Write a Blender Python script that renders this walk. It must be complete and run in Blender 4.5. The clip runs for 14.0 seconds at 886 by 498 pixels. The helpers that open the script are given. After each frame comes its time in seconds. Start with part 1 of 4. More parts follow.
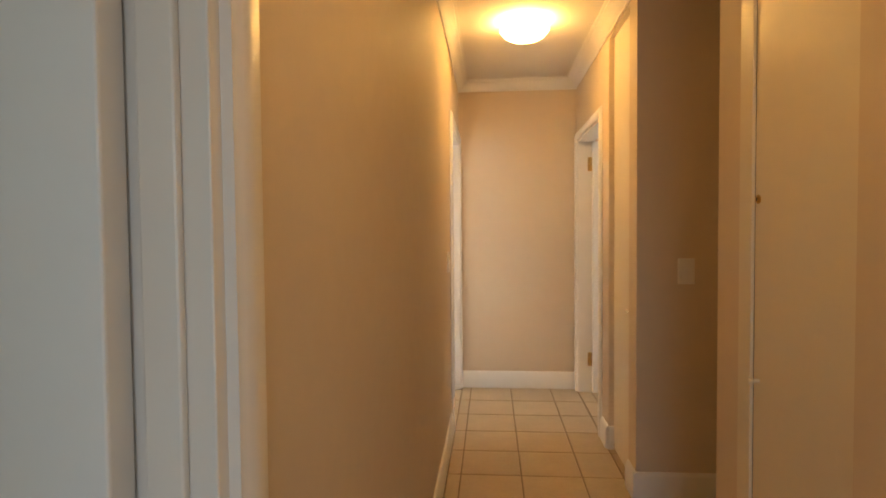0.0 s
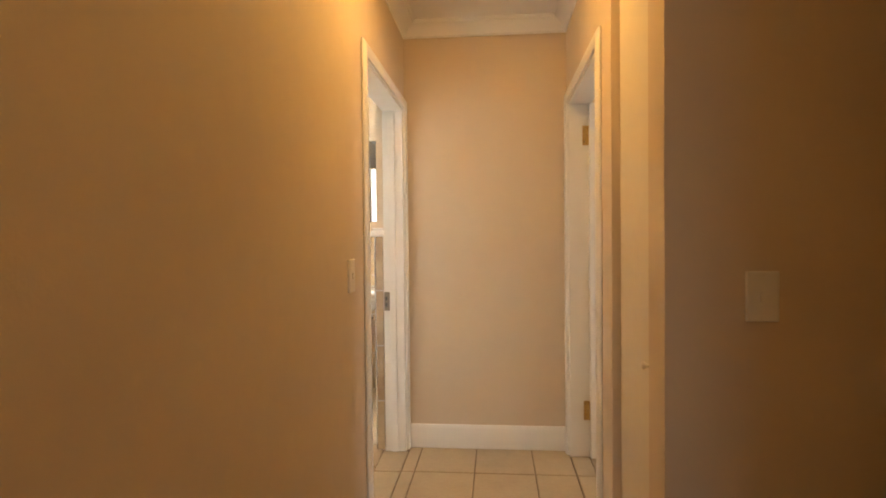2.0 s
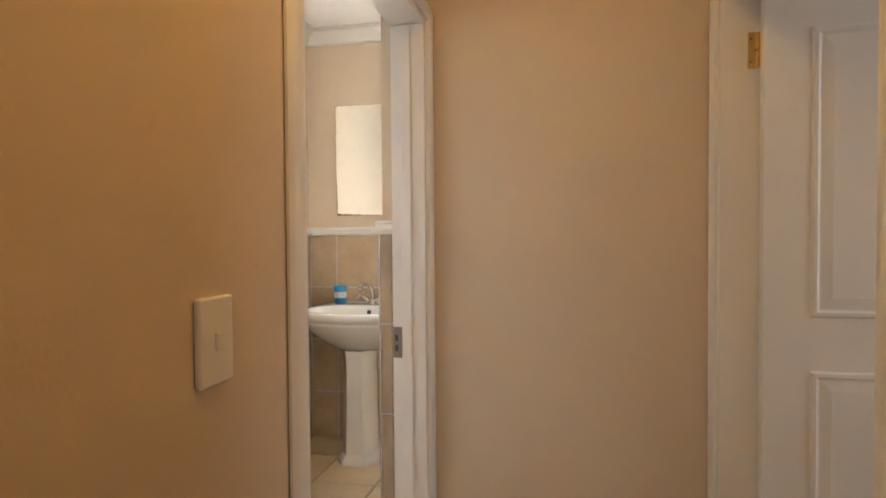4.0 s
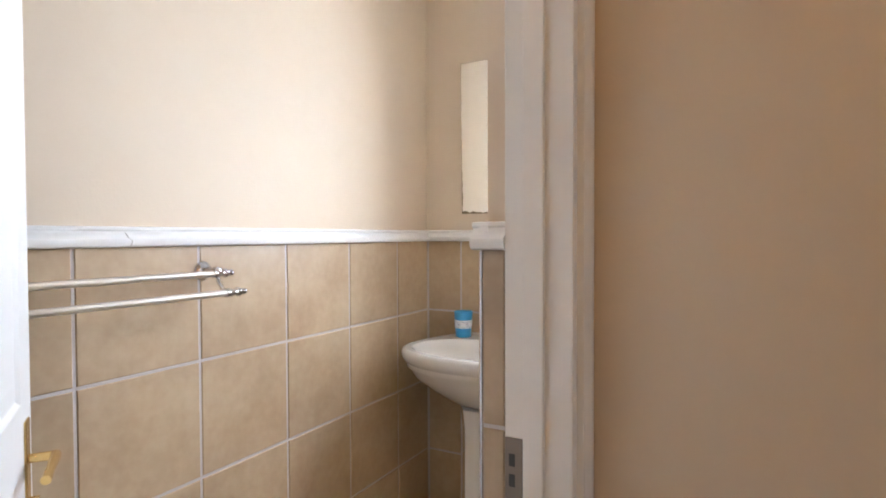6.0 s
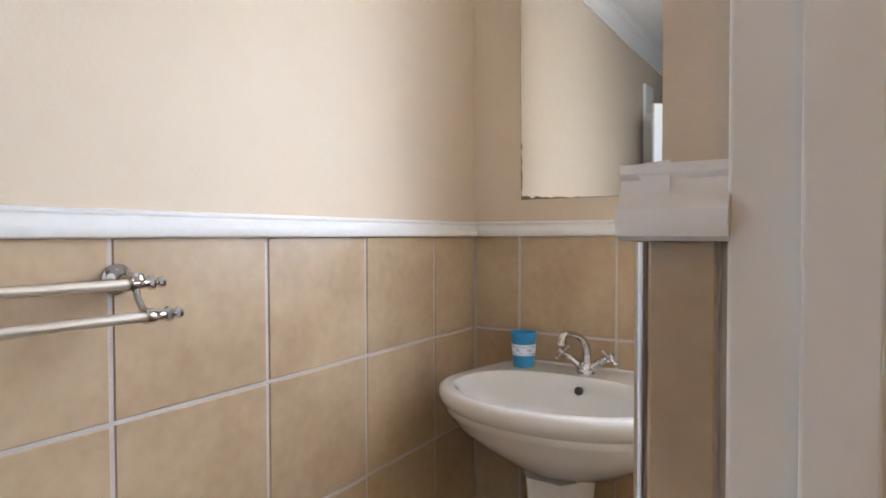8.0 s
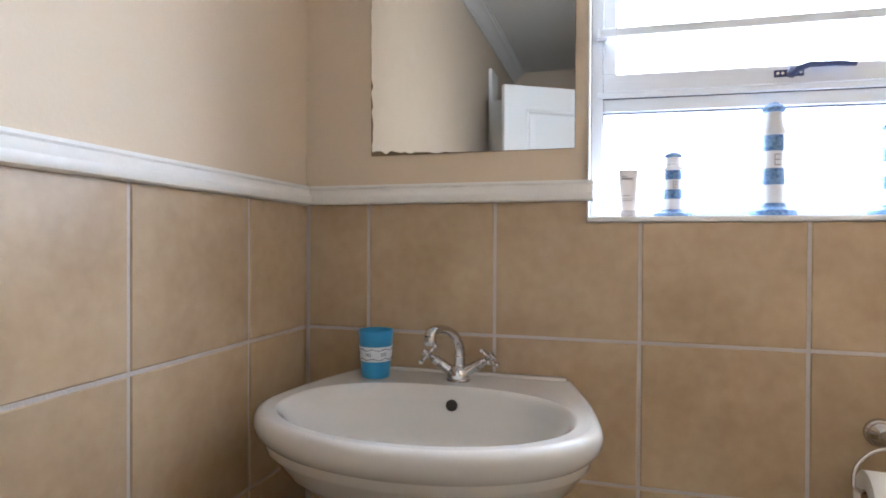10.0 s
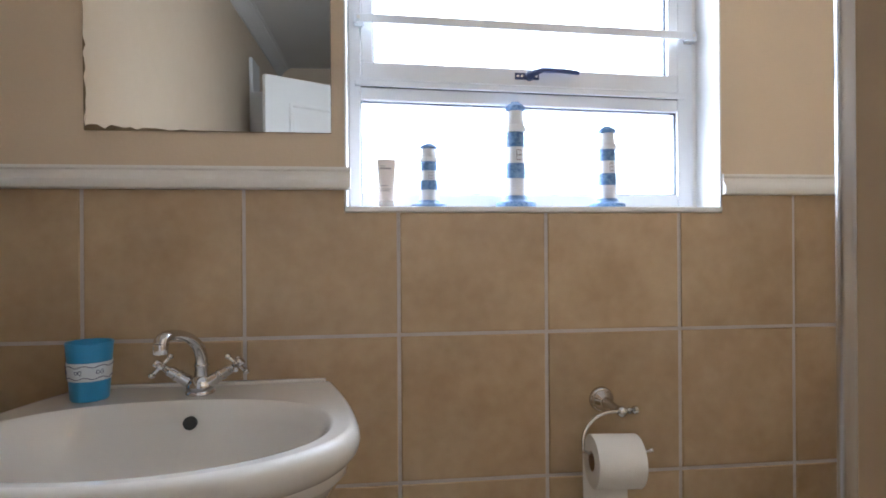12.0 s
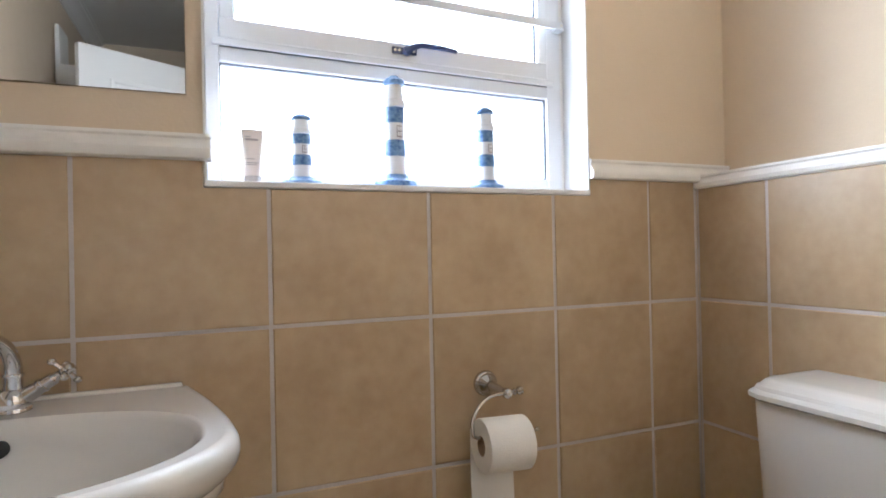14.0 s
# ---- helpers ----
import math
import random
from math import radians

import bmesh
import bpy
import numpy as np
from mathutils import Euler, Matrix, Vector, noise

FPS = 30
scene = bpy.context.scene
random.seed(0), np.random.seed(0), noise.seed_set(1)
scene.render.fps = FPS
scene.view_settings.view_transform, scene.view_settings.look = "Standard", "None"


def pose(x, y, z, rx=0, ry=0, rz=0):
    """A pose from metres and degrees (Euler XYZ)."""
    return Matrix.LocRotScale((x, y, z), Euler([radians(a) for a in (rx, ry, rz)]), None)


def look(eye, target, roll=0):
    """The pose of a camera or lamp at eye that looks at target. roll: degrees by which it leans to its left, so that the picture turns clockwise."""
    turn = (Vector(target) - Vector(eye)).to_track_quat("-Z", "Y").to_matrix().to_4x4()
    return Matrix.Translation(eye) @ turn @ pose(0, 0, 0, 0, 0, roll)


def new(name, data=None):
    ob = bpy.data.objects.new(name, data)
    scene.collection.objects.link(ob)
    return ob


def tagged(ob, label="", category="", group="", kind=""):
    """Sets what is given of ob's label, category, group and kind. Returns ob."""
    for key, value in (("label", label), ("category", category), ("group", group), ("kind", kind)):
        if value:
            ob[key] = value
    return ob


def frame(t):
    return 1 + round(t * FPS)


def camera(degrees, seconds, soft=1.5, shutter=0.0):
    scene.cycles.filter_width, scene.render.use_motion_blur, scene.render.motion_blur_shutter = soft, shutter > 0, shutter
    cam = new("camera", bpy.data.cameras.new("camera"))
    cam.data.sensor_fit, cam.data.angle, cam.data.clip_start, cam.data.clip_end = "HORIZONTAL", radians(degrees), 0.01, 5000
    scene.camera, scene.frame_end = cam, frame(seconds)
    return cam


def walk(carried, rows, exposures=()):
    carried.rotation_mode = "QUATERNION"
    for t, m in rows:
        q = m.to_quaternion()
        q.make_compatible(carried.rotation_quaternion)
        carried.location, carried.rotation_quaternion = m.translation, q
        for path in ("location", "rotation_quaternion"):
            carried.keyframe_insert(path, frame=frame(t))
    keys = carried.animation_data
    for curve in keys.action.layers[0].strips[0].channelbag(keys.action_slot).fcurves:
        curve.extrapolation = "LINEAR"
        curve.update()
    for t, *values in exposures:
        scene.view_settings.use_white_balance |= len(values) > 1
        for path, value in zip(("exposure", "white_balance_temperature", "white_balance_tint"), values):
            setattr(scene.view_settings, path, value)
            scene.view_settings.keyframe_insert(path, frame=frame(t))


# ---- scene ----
cam = camera(75.5, 14.0, soft=1.8)
PATH = [
    (0, (0.26, -4.769, 1.332), (0.094, -2.777, 1.261), -0.5),
    (0.5, (0.353, -4.417, 1.312), (0.196, -2.424, 1.243), -0.5),
    (1, (0.438, -4.078, 1.307), (0.284, -2.086, 1.239), -0.4),
    (1.5, (0.503, -3.754, 1.296), (0.339, -1.762, 1.240), -0.4),
    (2, (0.542, -3.418, 1.273), (0.358, -1.427, 1.229), -0.6),
    (2.5, (0.524, -3.057, 1.271), (0.304, -1.07, 1.231), -0.5),
    (3, (0.51, -2.716, 1.273), (0.258, -0.732, 1.232), -0.4),
    (5.5, (0.353, -1.205, 1.285), (-0.482, 0.611, 1.233), -0.4),
    (6, (0.267, -1.017, 1.302), (-0.693, 0.737, 1.255), -0.2),
    (6.5, (0.19, -0.852, 1.29), (-0.845, 0.859, 1.244), -0.1),
    (7, (0.103, -0.715, 1.285), (-1.001, 0.952, 1.243), -0.1),
    (9.5, (-0.292, -0.138, 1.215), (-1.115, 1.684, 1.174), 0.2),
    (10, (-0.324, -0.053, 1.176), (-0.875, 1.869, 1.158), 0.3),
    (10.5, (-0.314, 0.001, 1.163), (-0.583, 1.983, 1.147), 0.1),
    (11, (-0.309, 0.014, 1.146), (-0.362, 2.014, 1.153), -0.2),
    (11.5, (-0.3, 0.025, 1.145), (-0.21, 2.023, 1.149), -0.3),
    (12, (-0.295, 0.037, 1.145), (-0.073, 2.025, 1.145), -0.4),
    (12.5, (-0.293, 0.047, 1.145), (0.047, 2.018, 1.141), -0.6),
    (13, (-0.316, 0.079, 1.128), (0.146, 2.025, 1.138), -0.7),
    (13.5, (-0.353, 0.118, 1.118), (0.275, 2.017, 1.121), -0.9),
    (14, (-0.366, 0.142, 1.095), (0.397, 1.991, 1.106), -1.2),
]
EXPOSURES = [(0, 0.95, 6800, 10), (1.0, 1.0, 6950, 10), (1.5, 1.0, 7000, 10), (2.5, 0.6, 6900, 10), (3.0, 0.5, 6800, 10), (5.3, 0.1, 5800, 13), (7.0, 0.0, 5800, 13), (9.5, -0.5, 5700, 13), (11.0, -0.45, 5700, 12), (12.5, -0.95, 5700, 12), (13.5, -0.8, 5750, 12), (14.0, -0.55, 5800, 12)]
walk(cam, [(t, look(eye, target, roll)) for t, eye, target, roll in PATH], EXPOSURES)

# ---- world and large lights ----
world = bpy.data.worlds.new("world")
scene.world = world
world.use_nodes = True
wn = world.node_tree.nodes
sky = wn.new("ShaderNodeTexSky")
sky.sky_type, sky.sun_disc = "NISHITA", False
sky.sun_elevation, sky.sun_rotation = radians(50), radians(150)
wn["Background"].inputs[1].default_value = 0.12
world.node_tree.links.new(sky.outputs[0], wn["Background"].inputs[0])


def area_lamp(name, m, sx, sy, power, colour):
    d = bpy.data.lights.new(name, "AREA")
    d.shape, d.size, d.size_y, d.energy, d.color = "RECTANGLE", sx, sy, power, colour
    ob = new(name, d)
    ob.matrix_basis = m
    return ob


# plan
CW = 0.96                     # corridor width
CEIL = 2.54
L, W, R = -1.088, 1.308, 0.857    # tile faces of the bathroom
WX0, WX1, WZ0, WZ1 = -0.369, 0.510, 1.240, 2.16   # window opening
TT = 0.008                    # tile thickness

# sky light through the window openings
area_lamp("window_daylight", look((0.15, W + 0.85, 2.00), (0.20, 0.0, 1.42)), 3.3, 1.9, 520, (0.88, 0.95, 1.0))
area_lamp("bedroom_daylight", look((-3.45, -4.7, 1.6), (0, -4.7, 1.2)), 1.4, 1.3, 23, (0.60, 0.86, 1.0))
area_lamp("side_room_daylight", look((3.55, -0.7, 1.6), (0, -0.7, 1.3)), 1.1, 1.2, 14, (0.95, 0.96, 1.0))
area_lamp("entrance_daylight", look((0.48, -6.55, 1.2), (0.48, 0, 1.0)), 0.8, 2.0, 4.5, (0.68, 0.82, 1.0))

# ---- materials ----


def material(name, base, rough=0.5, metal=0.0, spread=0.0, scale=6.0, bump=0.0, bump_scale=60.0, other=None, coat=0.0, jitter=0.0):
    """Principled material; base varies towards other with two scales of noise in world space."""
    mt = bpy.data.materials.new(name)
    mt.use_nodes = True
    n, l = mt.node_tree.nodes, mt.node_tree.links
    p = n["Principled BSDF"]
    p.inputs["Base Color"].default_value = (*base, 1)
    p.inputs["Roughness"].default_value = rough
    p.inputs["Metallic"].default_value = metal
    p.inputs["Coat Weight"].default_value = coat
    g = n.new("ShaderNodeNewGeometry")
    if spread > 0:
        a, b = n.new("ShaderNodeTexNoise"), n.new("ShaderNodeTexNoise")
        a.inputs["Scale"].default_value, a.inputs["Detail"].default_value = scale, 6
        b.inputs["Scale"].default_value, b.inputs["Detail"].default_value = scale * 7, 4
        l.new(g.outputs["Position"], a.inputs["Vector"])
        l.new(g.outputs["Position"], b.inputs["Vector"])
        s = n.new("ShaderNodeMath")
        s.operation = "MULTIPLY_ADD"
        l.new(b.outputs["Fac"], s.inputs[0])
        s.inputs[1].default_value = 0.4
        l.new(a.outputs["Fac"], s.inputs[2])
        r = n.new("ShaderNodeMapRange")
        r.inputs[1].default_value, r.inputs[2].default_value = 0.45, 0.95
        r.inputs[4].default_value = spread
        l.new(s.outputs[0], r.inputs[0])
        m = n.new("ShaderNodeMix")
        m.data_type = "RGBA"
        m.inputs[6].default_value = (*base, 1)
        m.inputs[7].default_value = (*(other or [c * 0.7 for c in base]), 1)
        l.new(r.outputs[0], m.inputs[0])
        out = m.outputs[2]
        if jitter > 0:
            o, h, mr = n.new("ShaderNodeObjectInfo"), n.new("ShaderNodeHueSaturation"), n.new("ShaderNodeMapRange")
            mr.inputs[3].default_value, mr.inputs[4].default_value = 1 - jitter, 1 + jitter
            l.new(o.outputs["Random"], mr.inputs[0])
            l.new(mr.outputs[0], h.inputs["Value"])
            l.new(out, h.inputs["Color"])
            out = h.outputs[0]
        l.new(out, p.inputs["Base Color"])
        rr = n.new("ShaderNodeMapRange")
        rr.inputs[3].default_value, rr.inputs[4].default_value = rough * 0.85, min(1, rough * 1.2)
        l.new(b.outputs["Fac"], rr.inputs[0])
        l.new(rr.outputs[0], p.inputs["Roughness"])
    if bump > 0:
        t, k = n.new("ShaderNodeTexNoise"), n.new("ShaderNodeBump")
        t.inputs["Scale"].default_value, t.inputs["Detail"].default_value = bump_scale, 5
        l.new(g.outputs["Position"], t.inputs["Vector"])
        k.inputs["Strength"].default_value, k.inputs["Distance"].default_value = bump, 0.004
        l.new(t.outputs["Fac"], k.inputs["Height"])
        l.new(k.outputs["Normal"], p.inputs["Normal"])
    return mt


PAINT = material("cream_paint", (0.67, 0.55, 0.41), 0.62, spread=0.35, scale=2.2, other=(0.61, 0.49, 0.355), bump=0.12, bump_scale=140)
CEILING = material("ceiling_paint", (0.80, 0.78, 0.74), 0.8, spread=0.3, scale=3, other=(0.74, 0.71, 0.66), bump=0.1, bump_scale=90)
TRIM = material("white_gloss_paint", (0.80, 0.77, 0.72), 0.32, spread=0.35, scale=8, other=(0.74, 0.70, 0.64), bump=0.05, bump_scale=50)
PLASTER = material("white_plaster", (0.82, 0.80, 0.77), 0.4, spread=0.4, scale=14, other=(0.72, 0.69, 0.65), bump=0.15, bump_scale=70)
REVEAL = material("white_reveal_paint", (0.82, 0.81, 0.80), 0.6, spread=0.3, scale=5, other=(0.76, 0.75, 0.74), bump=0.12, bump_scale=120)
CUPBOARD = material("cream_cupboard_paint", (0.74, 0.66, 0.52), 0.4, spread=0.3, scale=3, other=(0.68, 0.60, 0.46), bump=0.04, bump_scale=80)
DOOR = material("white_door_paint", (0.80, 0.79, 0.77), 0.35, spread=0.3, scale=5, other=(0.74, 0.72, 0.70), bump=0.04, bump_scale=90)
TILE = material("sandy_wall_tile", (0.51, 0.388, 0.248), 0.33, spread=1.0, scale=5.0, other=(0.385, 0.270, 0.160), bump=0.10, bump_scale=22, jitter=0.07)
GROUT = material("grey_grout", (0.58, 0.54, 0.53), 0.85, spread=0.5, scale=12, other=(0.40, 0.36, 0.33), bump=0.3, bump_scale=200)
FLOORTILE = material("beige_floor_tile", (0.50, 0.385, 0.24), 0.38, spread=0.8, scale=7, other=(0.41, 0.31, 0.19), bump=0.08, bump_scale=40, jitter=0.05)
FLOORGROUT = material("brown_floor_grout", (0.26, 0.18, 0.11), 0.9, spread=0.5, scale=12, other=(0.14, 0.09, 0.05), bump=0.3, bump_scale=200)
CERAMIC = material("white_ceramic", (0.68, 0.655, 0.62), 0.06, spread=0.15, scale=4, other=(0.64, 0.612, 0.575), coat=0.5)
CHROME = material("chrome", (0.58, 0.57, 0.57), 0.05, 1.0)
STEEL = material("brushed_steel", (0.80, 0.77, 0.72), 0.32, 1.0)
BRASS = material("brass", (0.72, 0.50, 0.20), 0.25, 1.0, spread=0.5, scale=30, other=(0.52, 0.35, 0.13))
BRONZE = material("aged_plate_metal", (0.24, 0.19, 0.15), 0.35, 1.0, spread=0.6, scale=40, other=(0.22, 0.19, 0.15))
ALU = material("white_powder_coated_aluminium", (0.78, 0.80, 0.84), 0.35, spread=0.2, scale=6, other=(0.72, 0.74, 0.79))
GASKET_AND_GAP = material("dark_rubber_gasket", (0.05, 0.06, 0.08), 0.6)
HANDLE = material("blue_black_handle_plastic", (0.02, 0.035, 0.12), 0.35, spread=0.3, scale=30)
CUPBLUE = material("blue_plastic", (0.045, 0.30, 0.58), 0.35, spread=0.3, scale=20, other=(0.035, 0.25, 0.50))
CUPBAND = material("white_print", (0.78, 0.82, 0.86), 0.4, spread=0.2, scale=30)
INK = material("dark_blue_ink", (0.03, 0.06, 0.16), 0.5)
LHBLUE = material("distressed_blue_paint", (0.008, 0.075, 0.26), 0.5, spread=0.75, scale=130, other=(0.30, 0.46, 0.66), bump=0.2, bump_scale=120)
LHWHITE = material("distressed_white_paint", (0.82, 0.82, 0.84), 0.55, spread=0.4, scale=40, other=(0.70, 0.70, 0.74), bump=0.2, bump_scale=120)
TUBE = material("pale_pink_plastic", (0.74, 0.66, 0.62), 0.35, spread=0.2, scale=20)
TUBECAP = material("clear_grey_cap", (0.42, 0.38, 0.36), 0.15, spread=0.3, scale=60)
LABELINK = material("grey_print", (0.30, 0.26, 0.26), 0.5)
PAPER = material("toilet_paper", (0.84, 0.82, 0.79), 0.95, spread=0.3, scale=40, other=(0.78, 0.76, 0.72), bump=0.2, bump_scale=260)
CARD = material("brown_card", (0.40, 0.27, 0.17), 0.9, spread=0.4, scale=40)
SWITCH = material("white_switch_plastic", (0.80, 0.77, 0.72), 0.35, spread=0.15, scale=20)
HOLE = material("dark_hole", (0.03, 0.028, 0.025), 0.5)
BACKING = material("tarnished_mirror_backing", (0.22, 0.16, 0.09), 0.7, spread=0.7, scale=60)
TRIMSTRIP = material("satin_aluminium_tile_trim", (0.62, 0.62, 0.64), 0.22, 1.0, spread=0.3, scale=30)
MIRROR = material("mirror_silver", (0.82, 0.82, 0.79), 0.015, 1.0)
GLASS = bpy.data.materials.new("clear_glass")
GLASS.use_nodes = True
GLASS.node_tree.nodes["Principled BSDF"].inputs["Transmission Weight"].default_value = 1.0
GLASS.node_tree.nodes["Principled BSDF"].inputs["Roughness"].default_value = 0.0
GLASS.node_tree.nodes["Principled BSDF"].inputs["IOR"].default_value = 1.02
OPAL = material("lit_opal_glass", (0.9, 0.8, 0.6), 0.3)
OPAL.node_tree.nodes["Principled BSDF"].inputs["Emission Color"].default_value = (1.0, 0.57, 0.17, 1)
OPAL.node_tree.nodes["Principled BSDF"].inputs["Emission Strength"].default_value = 20.0
# weaker glow for the added fill light over the near corridor
OPAL_FILL = OPAL.copy()
OPAL_FILL.name = "lit_opal_glass_weaker_bulb"
OPAL_FILL.node_tree.nodes["Principled BSDF"].inputs["Emission Strength"].default_value = 10.5

# ---- mesh helpers ----


def part(name, bm, mat, parent=None, label="", smooth=False):
    bmesh.ops.recalc_face_normals(bm, faces=bm.faces)
    me = bpy.data.meshes.new(name)
    bm.to_mesh(me)
    bm.free()
    me.materials.append(mat)
    if smooth:
        me.polygons.foreach_set("use_smooth", [True] * len(me.polygons))
        me.set_sharp_from_angle(angle=radians(38))
    ob = new(name, me)
    ob.parent = parent
    if label:
        tagged(ob, label)
    return ob


def thing(name, label, category, m=None, group="", kind=""):
    ob = new(name)
    ob.empty_display_size = 0.1
    if m is not None:
        ob.matrix_basis = m
    return tagged(ob, label, category, group, kind)


def box(bm, x0, x1, y0, y1, z0, z1, bevel=0.0, seg=2):
    r = bmesh.ops.create_cube(bm, size=1, matrix=Matrix.Translation(((x0 + x1) / 2, (y0 + y1) / 2, (z0 + z1) / 2)) @ Matrix.Diagonal((x1 - x0, y1 - y0, z1 - z0, 1)))
    if bevel > 0:
        es = {e for v in r["verts"] for e in v.link_edges}
        bmesh.ops.bevel(bm, geom=list(es), offset=bevel, segments=seg, affect="EDGES", profile=0.5)
    return bm


def one_box(x0, x1, y0, y1, z0, z1, bevel=0.0, seg=2):
    return box(bmesh.new(), x0, x1, y0, y1, z0, z1, bevel, seg)


def loft(bm, rings, cap=(True, True)):
    """Joins rings of equal point counts into a skin."""
    vs = [[bm.verts.new(p) for p in ring] for ring in rings]
    k = len(vs[0])
    for a, b in zip(vs, vs[1:]):
        for i in range(k):
            bm.faces.new((a[i], a[(i + 1) % k], b[(i + 1) % k], b[i]))
    if cap[0]:
        bm.faces.new(vs[0][::-1])
    if cap[1]:
        bm.faces.new(vs[-1])
    return bm


def lathe(profile, m=None, n=32, bm=None, cap=(True, True)):
    """Turns (radius, height) pairs about z; then moved by m."""
    bm = bm or bmesh.new()
    m = m or Matrix()
    rings = [[m @ Vector((r * math.cos(2 * math.pi * i / n), r * math.sin(2 * math.pi * i / n), z)) for i in range(n)] for r, z in profile]
    return loft(bm, rings, cap)


def rod(a, b, r, n=16, bm=None):
    a, b = Vector(a), Vector(b)
    q = (b - a).to_track_quat("Z", "Y").to_matrix().to_4x4()
    return lathe([(r, 0), (r, (b - a).length)], Matrix.Translation(a) @ q, n, bm)


def turned(a, b, profile, n=20, bm=None, cap=(True, True)):
    """A turned piece from a towards b; the profile's heights are in metres from a."""
    a, b = Vector(a), Vector(b)
    return lathe(profile, Matrix.Translation(a) @ (b - a).to_track_quat("Z", "Y").to_matrix().to_4x4(), n, bm, cap)


def tube(points, r, n=12, bm=None):
    """A bent rod through points; r may be a list."""
    bm = bm or bmesh.new()
    pts = [Vector(p) for p in points]
    rs = r if isinstance(r, (list, tuple)) else [r] * len(pts)
    rings, up = [], None
    for i, p in enumerate(pts):
        d = (pts[min(i + 1, len(pts) - 1)] - pts[max(i - 1, 0)]).normalized()
        if up is None:
            up = d.orthogonal().normalized()
        up = (up - d * up.dot(d)).normalized()
        s = d.cross(up)
        rings.append([p + rs[i] * (math.cos(2 * math.pi * k / n) * up + math.sin(2 * math.pi * k / n) * s) for k in range(n)])
    return loft(bm, rings)


def sphere(c, r, bm=None, n=16):
    bm = bm or bmesh.new()
    bmesh.ops.create_uvsphere(bm, u_segments=n, v_segments=n // 2, radius=r, matrix=Matrix.Translation(c))
    return bm


def moulding(bm, p0, p1, n, profile):
    """A straight moulding: profile of (out from the wall, height) from p0 to p1, n pointing out of the wall."""
    n = Vector((*n, 0))
    rings = [[Vector((p[0], p[1], 0)) + n * o + Vector((0, 0, z)) for o, z in profile] for p in (p0, p1)]
    return loft(bm, rings)


BASE = [(0, 0), (0.018, 0), (0.018, 0.105), (0.015, 0.112), (0.015, 0.118), (0.011, 0.128), (0.006, 0.138), (0, 0.140)]
CORN = [(0, CEIL), (0, CEIL - 0.085), (0.010, CEIL - 0.085), (0.012, CEIL - 0.075), (0.020, CEIL - 0.070), (0.032, CEIL - 0.045), (0.055, CEIL - 0.022), (0.068, CEIL - 0.018), (0.070, CEIL - 0.008), (0.082, CEIL - 0.006), (0.082, CEIL)]
DADO = [(0, 1.276), (0.020, 1.276), (0.028, 1.279), (0.032, 1.287), (0.031, 1.296), (0.024, 1.303), (0.019, 1.308), (0.017, 1.315), (0.021, 1.319), (0.021, 1.325), (0, 1.327)]


def architrave(name, axis, plane, out, a0, a1, head, parent, w=0.06):
    """Casing round an opening from a0 to a1 along y in the wall plane x = plane, facing out (+1 or -1)."""
    prof = [(0, 0), (0.012, 0), (0.014, w * 0.2), (0.018, w * 0.3), (0.018, w * 0.75), (0.012, w * 0.9), (0.006, w), (0, w)]
    for side, s in ((a0, -1), (a1, 1)):
        bm = bmesh.new()
        rings = [[Vector((plane + out * o, side + s * q, z + (q if z > 1 else 0))) for o, q in prof] for z in (0.001, head)]
        loft(bm, rings)
        part("architrave_side", bm, TRIM, parent, smooth=True)
    bm = bmesh.new()
    rings = [[Vector((plane + out * o, side + s * q, head + q)) for o, q in prof] for side, s in ((a0, -1), (a1, 1))]
    loft(bm, rings)
    part("architrave_head", bm, TRIM, parent, smooth=True)


def setting(name, bm, mat, label, category, smooth=False):
    return tagged(part(name, bm, mat, None, smooth=smooth), label, category, kind="structure")


# ---- large structure ----
D1, D0 = -0.065, -1.052      # bathroom doorway along y
E1, E0 = -4.235, -5.05       # doorway at the start
S1, S0 = -0.085, -1.060      # doorway on the other side
HEAD = 2.035

bm = bmesh.new()
box(bm, -3.3, 3.4, -6.4, 1.55, -0.12, -0.006)
floor = setting("floor", bm, FLOORGROUT, "beige square floor tiles with brown grout", "floor")

bm = bmesh.new()
box(bm, -3.3, 3.4, -6.4, 1.6, CEIL, CEIL + 0.12)
ceiling = setting("ceiling", bm, CEILING, "white painted flat ceiling", "ceiling")

bm = bmesh.new()
for y0, y1, z0 in ((-6.4, E0, 0), (E0, E1, HEAD), (E1, D0, 0), (D0, D1, HEAD)):
    box(bm, -0.12, 0, y0, y1, z0 - (0.006 if z0 == 0 else 0), CEIL)
wall_left = setting("wall_corridor_left", bm, PAINT, "cream painted corridor wall with two doorways", "wall")

bm = bmesh.new()
box(bm, -0.161, 0.0, D1, 0.0, -0.006, CEIL)
box(bm, -0.161, 3.3, 0.0, 0.168, -0.006, CEIL)
wall_end = setting("wall_corridor_end", bm, PAINT, "cream painted wall closing the corridor", "wall")

